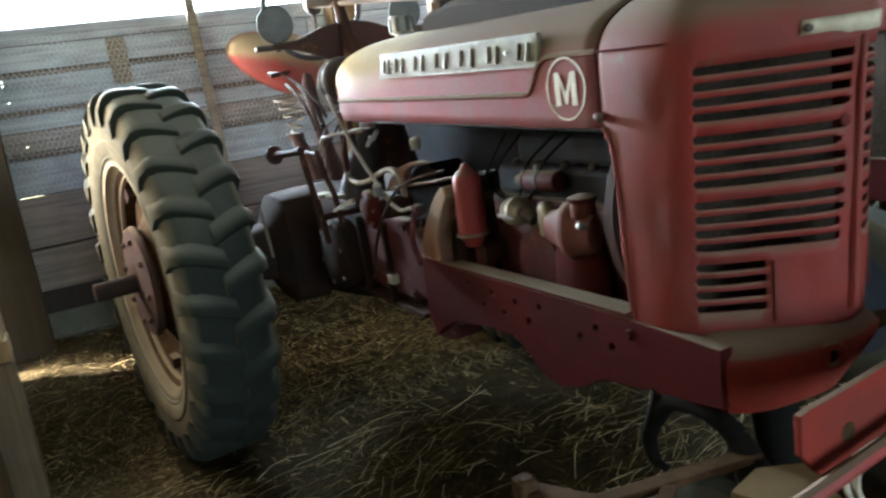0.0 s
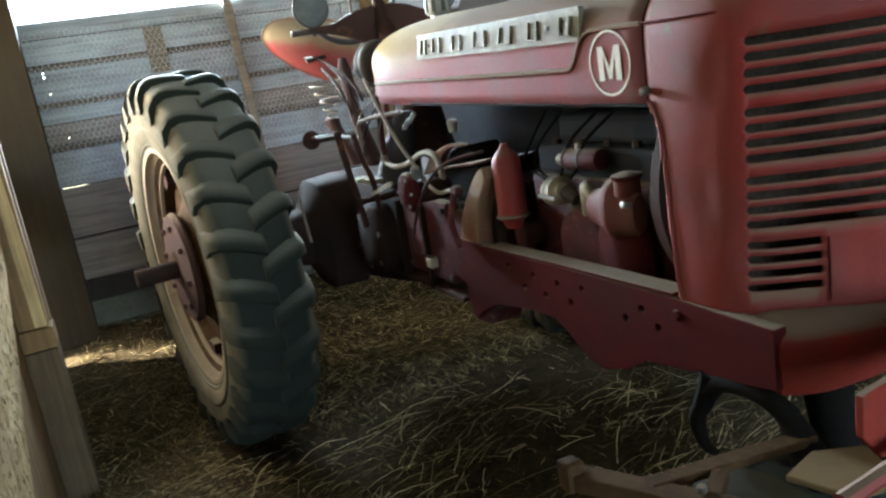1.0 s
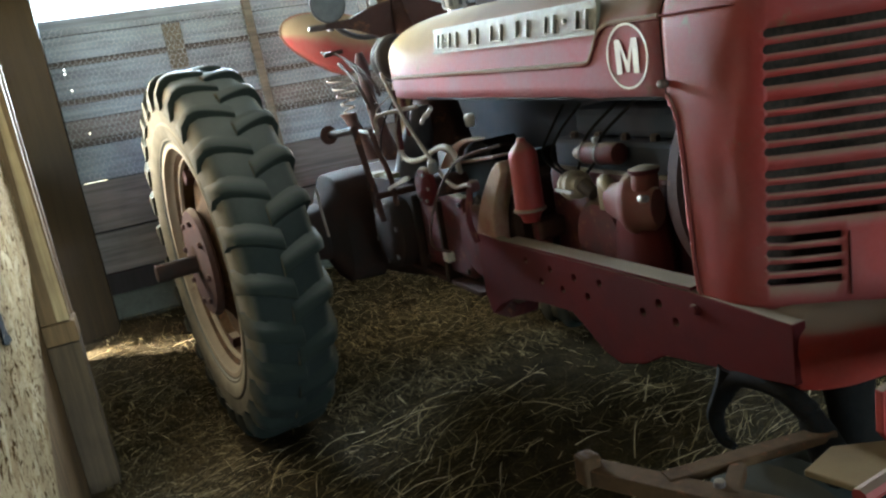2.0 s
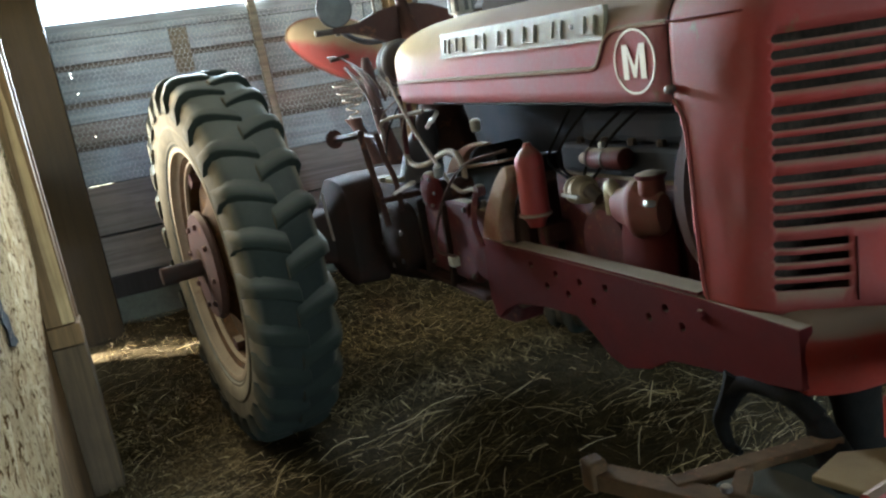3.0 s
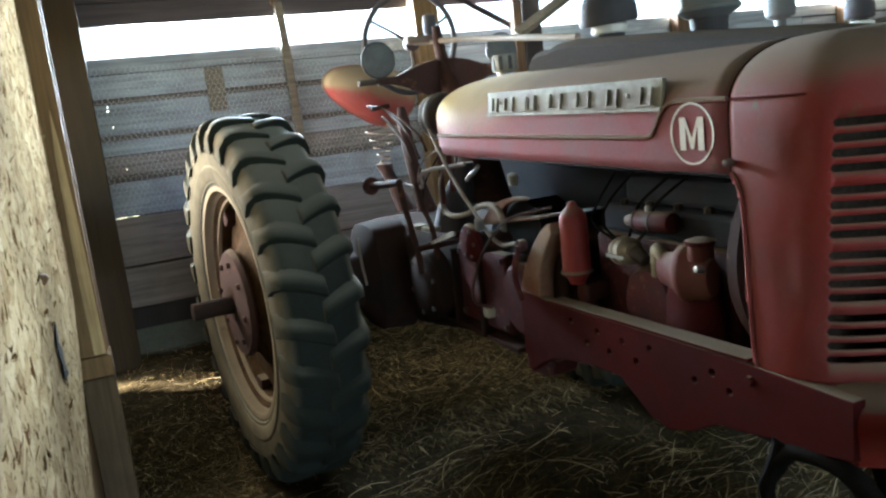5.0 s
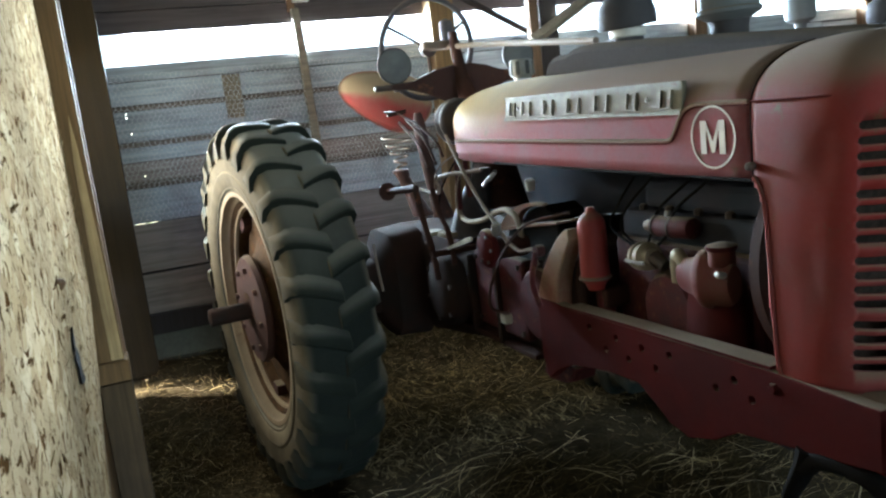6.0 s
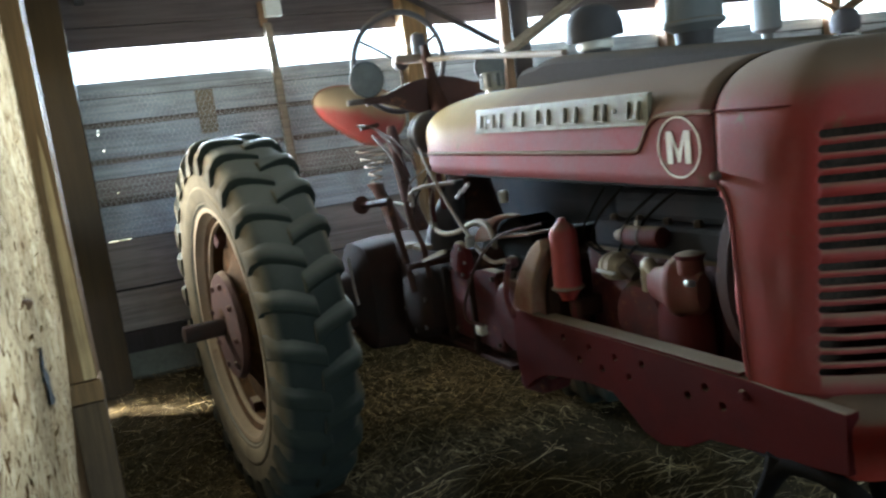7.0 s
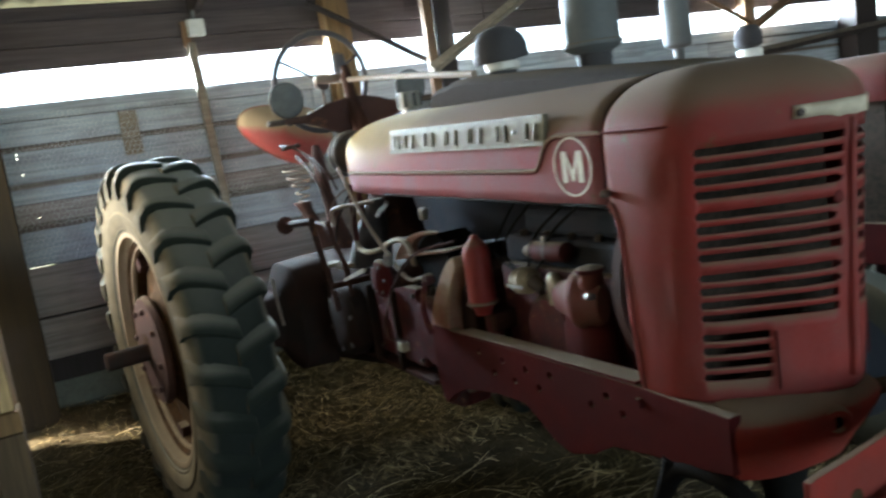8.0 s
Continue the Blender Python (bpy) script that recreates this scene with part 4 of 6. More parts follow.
# ---- chassis rails, bolster and front gear ----
RAIL = [(1.13, 0.72), (1.16, 0.66), (1.22, 0.70), (1.30, 0.735), (1.47, 0.762), (1.60, 0.768), (1.66, 0.735), (1.715, 0.700), (1.776, 0.688), (1.86, 0.712), (1.93, 0.752),
        (2.06, 0.770), (2.19, 0.785), (2.262, 0.795), (2.262, 0.906), (2.03, 0.912), (1.60, 0.905), (1.30, 0.898), (1.245, 0.905), (1.13, 0.905)]
HOLES = [(1.519, .864), (1.623, .862), (1.567, .821), (1.726, .869), (1.673, .825), (1.928, .867), (1.874, .835), (1.975, .838), (1.47, 0.823), (1.40, .868)]


def drilled_plate(outline, holes, y0, y1, r):
    """An upright plate with open, slightly worn holes right through it."""
    bm = bmesh.new()
    loops = [[(x, z) for x, z in outline]]
    for n, (x, z) in enumerate(holes):
        loops.append([(x + r * (0.8 + 0.25 * ((n * 7 + k) % 3) / 2) * math.cos(a), z + r * 0.9 * math.sin(a)) for k, a in ((k, math.pi * k / 5) for k in range(10))])
    sides = []
    for y in (y0, y1):
        rings, edges = [], []
        for loop in loops:
            ring = [bm.verts.new((x, y, z)) for x, z in loop]
            edges += [bm.edges.new((ring[k], ring[(k + 1) % len(ring)])) for k in range(len(ring))]
            rings.append(ring)
        bmesh.ops.triangle_fill(bm, edges=edges, use_beauty=True, use_dissolve=False)
        sides.append(rings)
    for r0, r1 in zip(*sides):
        for k in range(len(r0)):
            bm.faces.new((r0[k], r0[(k + 1) % len(r0)], r1[(k + 1) % len(r1)], r1[k]))
    return bm


for s in (-1, 1):
    y0, y1 = (s * 0.258, s * 0.228)
    outline = RAIL if s < 0 else [(min(x, 2.10), z) for x, z in RAIL if x < 2.1 or z in (0.785, 0.906)]
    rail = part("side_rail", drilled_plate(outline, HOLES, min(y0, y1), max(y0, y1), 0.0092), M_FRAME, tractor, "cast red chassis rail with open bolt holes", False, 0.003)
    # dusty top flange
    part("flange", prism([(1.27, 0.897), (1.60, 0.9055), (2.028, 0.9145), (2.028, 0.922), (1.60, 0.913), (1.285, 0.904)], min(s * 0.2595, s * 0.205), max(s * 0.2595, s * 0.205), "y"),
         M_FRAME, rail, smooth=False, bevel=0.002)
    for x, z in ((2.035, .880),):
        part("bolt_head", lathe([(0.011, 0), (0.011, 0.005), (0.008, 0.008), (0.0, 0.008)], (x, s * 0.258, z), (0, s, 0), 6), M_FRAME, rail, smooth=False)

ARCH_OUT = [(1.125, 0.86), (1.135, 0.921), (1.177, 0.997), (1.251, 1.08), (1.300, 1.117), (1.326, 1.126)]
ARCH_IN = [(1.334, 1.096), (1.300, 1.05), (1.262, 0.992), (1.243, 0.932), (1.240, 0.86)]
ARCH = [(q.x, q.y) for half in (ARCH_OUT, ARCH_IN) for q in smooth_path([(x, z, 0) for x, z in half], 5)]
for s in (-1, 1):
    part("bell_arch", prism(ARCH, min(s * 0.205, s * 0.255), max(s * 0.205, s * 0.255), "y"), M_ARCH, tractor, "dusty tan curved flange of the bell housing", bevel=0.014)

# bolster under the nose: curved front casting with a dusty ledge
BOLSTER = [(2.262, -0.250), (2.288, -0.222), (2.314, -0.175), (2.333, -0.12), (2.345, -0.06), (2.348, -0.01), (2.340, 0.04), (2.318, 0.085), (2.27, 0.122), (2.20, 0.145)]


def bolster_ring(z, inset):
    """Plan of the casting, drawn in towards its middle; the corner beside the rail keeps its place."""
    pts = []
    for k, q in enumerate(smooth_path([(x, y, 0) for x, y in BOLSTER], 5)):
        way = Vector((2.14 - q.x, -0.03 - q.y)).normalized()
        d = inset * (min(1.0, 0.08 + (k / 34) ** 2) if z < 0.86 else 1.0) + 0.004 * noise.noise((q.x * 16, q.y * 16, z * 30))
        pts.append((q.x + way.x * d, q.y + way.y * d, z))
    return pts + [(2.08, 0.145, z), (2.08, -0.225, z)]


bol = part("bolster", loft([bolster_ring(z, d) for z, d in ((0.783, 0.085), (0.786, 0.066), (0.795, 0.054), (0.810, 0.042), (0.83, 0.027), (0.850, 0.010), (0.866, 0.001), (0.878, 0.001), (0.886, 0.006), (0.894, 0.016), (0.902, 0.030), (0.908, 0.046), (0.911, 0.065), (0.911, 0.10))]),
           M_BOLSTER, tractor, "red front bolster casting with a dusty ledge")
part("boss", lathe([(0.030, -0.03), (0.030, 0.002), (0.026, 0.010), (0.017, 0.012), (0.013, 0.006), (0.013, -0.004), (0.0, -0.004)], (2.334, -0.074, 0.862), (0.86, -0.46, -0.12), 22, caps=False), M_BOLSTER, bol, "worn round boss with an open bore")
part("bore", drum((2.331, -0.0725, 0.862), (2.340, -0.077, 0.861), 0.0125, 0.002, 16), M_NEAR_BLACK, bol)
part("steering_arm", tube([(2.29, 0.08, 0.868), (2.33, 0.20, 0.868), (2.35, 0.40, 0.862)], [0.017, 0.014, 0.013], 10, 5), M_RUST, tractor, "rusty brown steering arm")
ped_rings = [[(2.15 + dx + r * math.cos(a), r * math.sin(a), z) for a in (2 * math.pi * k / 20 for k in range(20))] for z, r, dx in ((0.30, 0.040, 0.06), (0.50, 0.042, 0.03), (0.66, 0.046, 0.0), (0.725, 0.050, 0.0), (0.727, 0.070, 0.0), (0.745, 0.079, 0.0), (0.795, 0.082, 0.0))]
column = part("pedestal", loft(ped_rings[4:]), M_BOLSTER, tractor, "red steering pedestal over the front wheels")
# Lower pedestal in near-black: the shade under the nose is painted in.
part("spindle", loft(ped_rings[:4]), M_NEAR_BLACK, column, "lower spindle of the front wheels, coloured near-black for shade")

# mounting bracket bolted ahead of the bolster
mount = part("front_bracket", prism([(-0.372, 0.910), (-0.350, 0.914), (-0.277, 0.918), (-0.170, 0.928), (0.16, 0.955), (0.16, 0.845), (-0.176, 0.822), (-0.265, 0.812), (-0.335, 0.806), (-0.373, 0.850)], 2.494, 2.506, "x"),
             M_BOLSTER, tractor, "bright red steel bracket plate ahead of the bolster", False, 0.002)
part("bracket_bore", lathe([(0.0155, 0.0002), (0.014, 0.0012), (0.012, 0.0006), (0.0, 0.0006)], (2.506, -0.273, 0.852), (1, 0, 0), 16, caps=False), M_RUST, mount)
part("bracket_bar", tube([(2.545, -0.47, 0.815), (2.545, -0.25, 0.838), (2.54, 0.12, 0.885)], 0.012, 8, 3), M_FILTER, mount, "red bar along the bracket's foot")
# rusty side frame under the nose: two flat bars, a strut and a dusty tan plate
def flat_bar(a, b, w, z0, z1):
    d = (Vector(b) - Vector(a)).normalized()
    n = Vector((-d.y, d.x)) * w
    a, b = Vector(a), Vector(b)
    return prism([tuple(q) for q in (a - n, b - n, b + n, a + n)], z0, z1, "z")


arm = part("side_arm", flat_bar((2.228, -0.515), (2.290, -0.215), 0.016, 0.700, 0.716), M_RUST, tractor, "rusty flat iron bar under the nose", False, 0.002)
part("cross_bar", flat_bar((2.110, -0.585), (2.400, -0.435), 0.022, 0.684, 0.7135), M_RUST, arm, smooth=False, bevel=0.002)
part("arm_lug", box((2.10, -0.605, 0.68), (2.135, -0.57, 0.735)), M_RUST, arm, smooth=False, bevel=0.006)
part("strut", flat_bar((2.268, -0.400), (2.320, -0.470), 0.012, 0.690, 0.714), M_RUST, arm, smooth=False)
part("pivot_bolt", drum((2.300, -0.470, 0.71), (2.300, -0.470, 0.724), 0.009, 0.003, 10), M_IRON, arm)
part("tan_plate", prism([(2.352, -0.350), (2.330, -0.265), (2.372, -0.190), (2.47, -0.240), (2.450, -0.325)], 0.706, 0.718, "z"), M_TANPLATE, tractor, "dusty tan plate under the front casting", False, 0.003)
# loops of pale wire slung under the bracket
coil_at = thing("wire_coil", "loops of stiff pale wire slung under the front bracket", "wire", (2.50, -0.185, 0.745))
for k, (r, dx) in enumerate(((0.062, 0.0), (0.052, 0.008), (0.043, -0.006))):
    part("loop", tube([(dx + 0.35 * r * math.cos(a), 0.9 * r * math.cos(a), r * math.sin(a) * (1.0 + 0.1 * k)) for a in (2 * math.pi * j / 24 + 0.3 * k for j in range(24))], 0.0042, 8, 2), M_TAG, coil_at)
# dark curved spring leg that arches forward under the rail
leg = part("spring_leg", tube([(2.100, -0.240, 0.775), (2.092, -0.245, 0.745), (2.078, -0.25, 0.71), (2.056, -0.25, 0.665), (2.069, -0.25, 0.62), (2.10, -0.25, 0.612)],
                              [0.030, 0.026, 0.022, 0.018, 0.013, 0.008], 10, 6, flat=0.8), M_NEAR_BLACK, tractor, "black curved iron leg under the rail")
part("arch", tube([(2.092, -0.248, 0.740), (2.125, -0.248, 0.765), (2.18, -0.245, 0.772), (2.23, -0.238, 0.762), (2.262, -0.228, 0.735)], [0.022, 0.019, 0.018, 0.020, 0.022], 10, 5), M_NEAR_BLACK, leg)
part("knuckle", tube([(2.255, -0.225, 0.735), (2.275, -0.225, 0.70), (2.29, -0.215, 0.655), (2.29, -0.20, 0.62)], [0.020, 0.030, 0.034, 0.028], 14, 5), M_NEAR_BLACK, leg, "black knuckle beside the pedestal")


def front_wheel(y, side):
    w = part("front_wheel", lathe([(0.06, -0.05), (0.20, -0.045), (0.215, -0.06), (0.205, -0.03), (0.205, 0.03), (0.215, 0.06), (0.20, 0.045), (0.06, 0.05)], (2.24, y, 0.305), (0, 1, 0), 32, caps=True), M_RUST, tractor,
             "pale dusty steel front wheel")
    part("tyre", lathe([(0.205, -0.06), (0.235, -0.072), (0.27, -0.075), (0.300, -0.058), (0.311, -0.03), (0.304, -0.018), (0.316, 0.0), (0.304, 0.018), (0.311, 0.03), (0.300, 0.058), (0.27, 0.075), (0.235, 0.072), (0.205, 0.06)],
                       (2.24, y, 0.305), (0, 1, 0), 40, caps=False), M_TYRE_FRONT, w, "ribbed dusty rubber tyre")
    part("hub", drum((2.24, y - 0.06, 0.305), (2.24, y + 0.06, 0.305), 0.05, 0.01), M_RED_DULL, w)


for s in (-1, 1):
    front_wheel(s * 0.17, s)
part("front_axle", tube([(2.24, -0.24, 0.305), (2.24, 0.24, 0.305)], 0.026, 12), M_IRON, tractor)

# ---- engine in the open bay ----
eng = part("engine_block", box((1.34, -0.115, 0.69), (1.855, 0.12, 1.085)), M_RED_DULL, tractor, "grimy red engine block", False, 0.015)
# Head and cover are coloured near-black for the shade under the hood.
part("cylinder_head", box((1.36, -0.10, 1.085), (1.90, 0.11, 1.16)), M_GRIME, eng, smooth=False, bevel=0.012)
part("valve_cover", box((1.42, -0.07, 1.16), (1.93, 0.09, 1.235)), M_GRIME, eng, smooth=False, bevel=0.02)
for k in range(5):
    x = 1.44 + 0.105 * k
    part("head_bolt", lathe([(0.012, 0), (0.012, 0.012), (0.008, 0.016), (0, 0.016)], (x, -0.085, 1.16), (0, 0, 1), 6), M_IRON, eng, smooth=False)
part("oil_sump", loft([[(x, y, z) for x, y in ((x0, -w), (x1, -w), (x1, w), (x0, w))] for z, w, x0, x1 in ((0.655, 0.09, 1.40, 1.90), (0.665, 0.10, 1.36, 1.94), (0.70, 0.105, 1.34, 1.98))]), M_GRIME, eng, bevel=0.01)
part("belly_guard", loft([[(x, y, z) for x, y in ((x0, -0.215), (x1, -0.20), (x1, -0.12), (x0, -0.12))] for z, x0, x1 in ((0.66 - 0.035, 1.08, 1.15), (0.66 - 0.02, 1.05, 1.19), (0.66 + 0.02, 1.06, 1.21), (0.66 + 0.03, 1.09, 1.19))]), M_RED_DULL, eng, "small dull red casting under the clutch housing", bevel=0.006)

flt = part("oil_filter", lathe([(0.022, -0.03), (0.028, -0.012), (0.041, 0.0), (0.043, 0.006), (0.039, 0.010), (0.038, 0.145), (0.036, 0.158), (0.027, 0.172), (0.013, 0.184), (0.010, 0.195), (0.0, 0.196)],
                               (1.362, -0.20, 0.985), (0.0, 0, 1), 28), M_FILTER, tractor, "red domed oil filter canister")
part("clamp_ring", lathe([(0.039, -0.002), (0.0445, -0.002), (0.0445, 0.003), (0.039, 0.004)], (1.362, -0.20, 0.988), (0, 0, 1), 28, caps=False), M_ROD, flt)
part("filter_foot", lathe([(0.018, -0.06), (0.024, -0.03), (0.024, 0.0), (0.02, 0.03)], (1.362, -0.17, 0.925), (0, 0, 1), 16), M_RED_DULL, flt)
part("filter_arm", box((1.335, -0.19, 0.90), (1.39, -0.10, 0.955)), M_PEDAL, flt, smooth=False, bevel=0.008)

coil = part("generator", drum((1.55, -0.135, 1.135), (1.69, -0.135, 1.140), 0.026, 0.006), M_RED_DULL, tractor, "small dull red generator drum")
for x in (1.562, 1.622):
    part("band", lathe([(0.0262, -0.004), (0.0285, -0.003), (0.0285, 0.003), (0.0262, 0.004)], (x, -0.135, 1.137), (1, 0, 0), 24, caps=False), M_IRON, coil)
part("terminal", drum((1.60, -0.135, 1.160), (1.60, -0.135, 1.176), 0.008, 0.002, 10), M_CHROME, coil)
part("drive_end", drum((1.515, -0.135, 1.133), (1.55, -0.135, 1.135), 0.014, 0.004), M_ROD, coil)

carb = part("distributor", lathe([(0.018, -0.028), (0.028, -0.020), (0.033, -0.008), (0.033, 0.004), (0.036, 0.006), (0.036, 0.014), (0.032, 0.016), (0.032, 0.042), (0.035, 0.044), (0.035, 0.050), (0.026, 0.056), (0.020, 0.070), (0.0, 0.072)], (1.535, -0.175, 1.063), (0.9, -0.2, 0.12), 22), M_CREAM, tractor,
            "dusty cream distributor body")
part("clip", box((1.53, -0.22, 1.055), (1.60, -0.213, 1.063)), M_CHROME, carb, smooth=False)
part("neck", tube([(1.60, -0.185, 1.07), (1.635, -0.18, 1.05)], [0.02, 0.016], 12), M_IRON, carb)
part("lead_socket", tube([(1.515, -0.172, 1.06), (1.485, -0.17, 1.052)], [0.014, 0.010], 10), M_CREAM, carb)

pump = part("water_pump", loft([[(x, -0.19 + 0.5 * r * math.sin(a), 1.045 + r * math.cos(a)) for a in (2 * math.pi * k / 24 for k in range(24))] for x, r in ((1.705, 0.034), (1.72, 0.040), (1.755, 0.045), (1.772, 0.060), (1.780, 0.066), (1.798, 0.066), (1.806, 0.058), (1.855, 0.052), (1.872, 0.040))]),
            M_PUMP, tractor, "rusty red pump housing with a bolted flange")
part("elbow", tube([(1.725, -0.19, 1.06), (1.70, -0.19, 1.085), (1.685, -0.185, 1.08), (1.675, -0.18, 1.02)], [0.014, 0.016, 0.016, 0.013], 12), M_CREAM, pump, "dusty curved elbow")
part("neck", drum((1.838, -0.19, 1.08), (1.838, -0.19, 1.118), 0.028, 0.006), M_PUMP, pump)
part("neck_cap", lathe([(0.031, 0.0), (0.033, 0.004), (0.033, 0.010), (0.012, 0.016), (0.0, 0.016)], (1.838, -0.19, 1.116), (0, 0, 1), 18), M_RED_DULL, pump)
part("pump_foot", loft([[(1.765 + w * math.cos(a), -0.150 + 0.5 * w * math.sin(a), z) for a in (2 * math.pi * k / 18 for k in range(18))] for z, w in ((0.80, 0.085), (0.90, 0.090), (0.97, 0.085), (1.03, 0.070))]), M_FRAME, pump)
part("bright_bolt", drum((1.862, -0.205, 1.066), (1.862, -0.228, 1.072), 0.008, 0.003, 8), M_CHROME, pump)
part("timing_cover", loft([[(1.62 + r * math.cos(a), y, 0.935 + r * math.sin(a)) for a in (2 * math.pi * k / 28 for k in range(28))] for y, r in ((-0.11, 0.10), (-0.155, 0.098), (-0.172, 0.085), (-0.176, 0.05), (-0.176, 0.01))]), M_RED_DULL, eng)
fan = part("fan_shroud", lathe([(0.225, 0.0), (0.240, 0.004), (0.240, 0.03), (0.225, 0.035)], (1.962, 0.0, 1.09), (1, 0, 0), 48, caps=False), M_HUB, tractor, "round fan shroud ahead of the engine")
for k in range(4):
    a = k * math.pi / 2 + 0.5
    part("fan_blade", box((-0.012, -0.035, 0.03), (-0.008, 0.035, 0.165), m=Matrix.Translation((1.97, 0, 1.11)) @ pose(0, 0, 0, math.degrees(a), 0, 0) @ pose(0, 0, 0, 0, 0, 25)), M_IRON, fan, smooth=False)
part("fan_hub", drum((1.93, 0, 1.11), (1.985, 0, 1.11), 0.035), M_IRON, fan)
part("manifold", tube([(1.40, 0.13, 1.10), (1.60, 0.16, 1.12), (1.90, 0.14, 1.10)], 0.045, 12), M_BLACK, tractor)
for k, (x, top, lean) in enumerate(((1.40, 1.25, 0.03), (1.445, 1.25, 0.06), (1.57, 1.25, 0.08), (1.63, 1.255, 0.09))):
    part("spark_lead", tube([(1.50 + 0.02 * k, -0.16, 1.075), (x - 0.02, -0.15, 1.12), (x, -0.135, 1.18), (x + lean, -0.10, top)], 0.0038, 6, 6), M_NEAR_BLACK, tractor)

# Added sheet paints the bay's shade and hides the far wheel.
part("bay_backdrop", box((0.22, 0.18, 0.78), (1.98, 0.19, 1.285)), M_GRIME, tractor, "added dark sheet closing the far side of the engine bay", False)

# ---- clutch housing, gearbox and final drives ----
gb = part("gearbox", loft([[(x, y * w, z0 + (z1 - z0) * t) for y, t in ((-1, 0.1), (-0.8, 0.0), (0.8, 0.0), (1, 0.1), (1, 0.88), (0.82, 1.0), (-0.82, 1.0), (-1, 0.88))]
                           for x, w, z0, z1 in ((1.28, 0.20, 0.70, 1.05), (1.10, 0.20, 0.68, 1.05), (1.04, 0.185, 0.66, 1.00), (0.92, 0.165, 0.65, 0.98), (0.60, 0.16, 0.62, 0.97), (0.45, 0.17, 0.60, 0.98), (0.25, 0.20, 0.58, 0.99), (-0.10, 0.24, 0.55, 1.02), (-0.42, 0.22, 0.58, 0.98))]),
          M_GEAR, tractor, "dark gearbox and clutch housing", bevel=0.018)
for k in range(9):
    a = 2 * math.pi * k / 9
    part("housing_bolt", lathe([(0.011, 0), (0.011, 0.012), (0, 0.012)], (1.06 + 0.015 * math.cos(a), -0.196, 0.86 + 0.13 * math.sin(a)), (0, -1, 0), 6), M_IRON, gb, smooth=False)
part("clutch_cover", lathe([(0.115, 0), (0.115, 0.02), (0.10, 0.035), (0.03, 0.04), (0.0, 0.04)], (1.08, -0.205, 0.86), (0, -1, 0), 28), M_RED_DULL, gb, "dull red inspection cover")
part("clutch_lever", tube([(1.225, -0.30, 1.06), (1.205, -0.31, 0.975), (1.215, -0.30, 0.90)], 0.009, 8), M_RED_DULL, tractor)
for x in (0.30, 0.52, 0.74):
    part("case_rib", box((x, -0.215, 0.66), (x + 0.022, -0.15, 0.95)), M_GEAR, gb, smooth=False, bevel=0.006)
part("brake_housing", lathe([(0.135, 0.0), (0.14, 0.015), (0.135, 0.06), (0.12, 0.075), (0.05, 0.085), (0.0, 0.085)], (0.38, -0.20, 0.80), (0, -1, 0), 32), M_GEAR, gb, "dark round brake housing")
for k in range(6):
    a = k * math.pi / 3 + 0.3
    part("housing_bolt", lathe([(0.010, 0), (0.010, 0.010), (0, 0.010)], (0.38 + 0.115 * math.cos(a), -0.270, 0.80 + 0.115 * math.sin(a)), (0, -1, 0), 6), M_IRON, gb, smooth=False)
part("side_cover", box((0.56, -0.196, 0.70), (0.93, -0.15, 0.975)), M_RED_DULL, gb, "dark red cover on the gearbox side", False, 0.012)
for x, z in ((0.585, 0.725), (0.585, 0.95), (0.75, 0.725), (0.75, 0.95), (0.905, 0.725), (0.905, 0.95)):
    part("cover_bolt", lathe([(0.009, 0), (0.009, 0.008), (0, 0.010)], (x, -0.196, z), (0, -1, 0), 6), M_IRON, gb, smooth=False)
part("pan_flange", box((0.15, -0.205, 0.655), (0.98, -0.15, 0.672)), M_PEDAL, gb, smooth=False, bevel=0.003)
part("drain_fitting", box((0.945, -0.30, 0.795), (0.985, -0.272, 0.828)), M_CREAM, gb, "pale fitting on the housing", False, 0.006)
for s in (-1, 1):
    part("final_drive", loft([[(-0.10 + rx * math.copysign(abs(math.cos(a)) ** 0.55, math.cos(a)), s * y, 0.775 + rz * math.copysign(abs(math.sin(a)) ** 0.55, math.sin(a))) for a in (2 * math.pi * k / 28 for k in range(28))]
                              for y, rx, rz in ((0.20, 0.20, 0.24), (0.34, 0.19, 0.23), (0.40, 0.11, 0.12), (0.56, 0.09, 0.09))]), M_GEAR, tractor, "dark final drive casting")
for k, (x, y) in enumerate(((0.42, -0.30), (0.52, -0.29))):
    part("bright_bracket", box((x, y - 0.02, 1.035), (x + 0.07, y + 0.03, 1.050)), M_CREAM, tractor, "pale dusty bracket", False, 0.002)
part("guard_strap", tube([(0.335, -0.50, 1.02), (0.35, -0.50, 0.93), (0.38, -0.50, 0.845)], 0.005, 6, 4), M_ROD, tractor)

# belt pulley, brake and clutch linkage
pul = part("belt_pulley", lathe([(0.020, -0.022), (0.058, -0.020), (0.062, -0.016), (0.062, -0.008), (0.056, 0.0), (0.040, 0.004), (0.026, 0.010), (0.0, 0.010)], (0.945, -0.325, 1.040), (0.05, -1, 0), 28), M_FRAME, tractor, "small red pulley cap")
for k in range(6):
    a = k * math.pi / 3
    part("cap_bolt", lathe([(0.006, 0), (0.006, 0.006), (0, 0.006)], (0.945 + 0.046 * math.cos(a), -0.326, 1.040 + 0.046 * math.sin(a)), (0, -1, 0), 6), M_IRON, pul, smooth=False)
part("pulley_neck", drum((0.945, -0.18, 1.03), (0.945, -0.306, 1.035), 0.034, 0.006), M_PEDAL, pul)
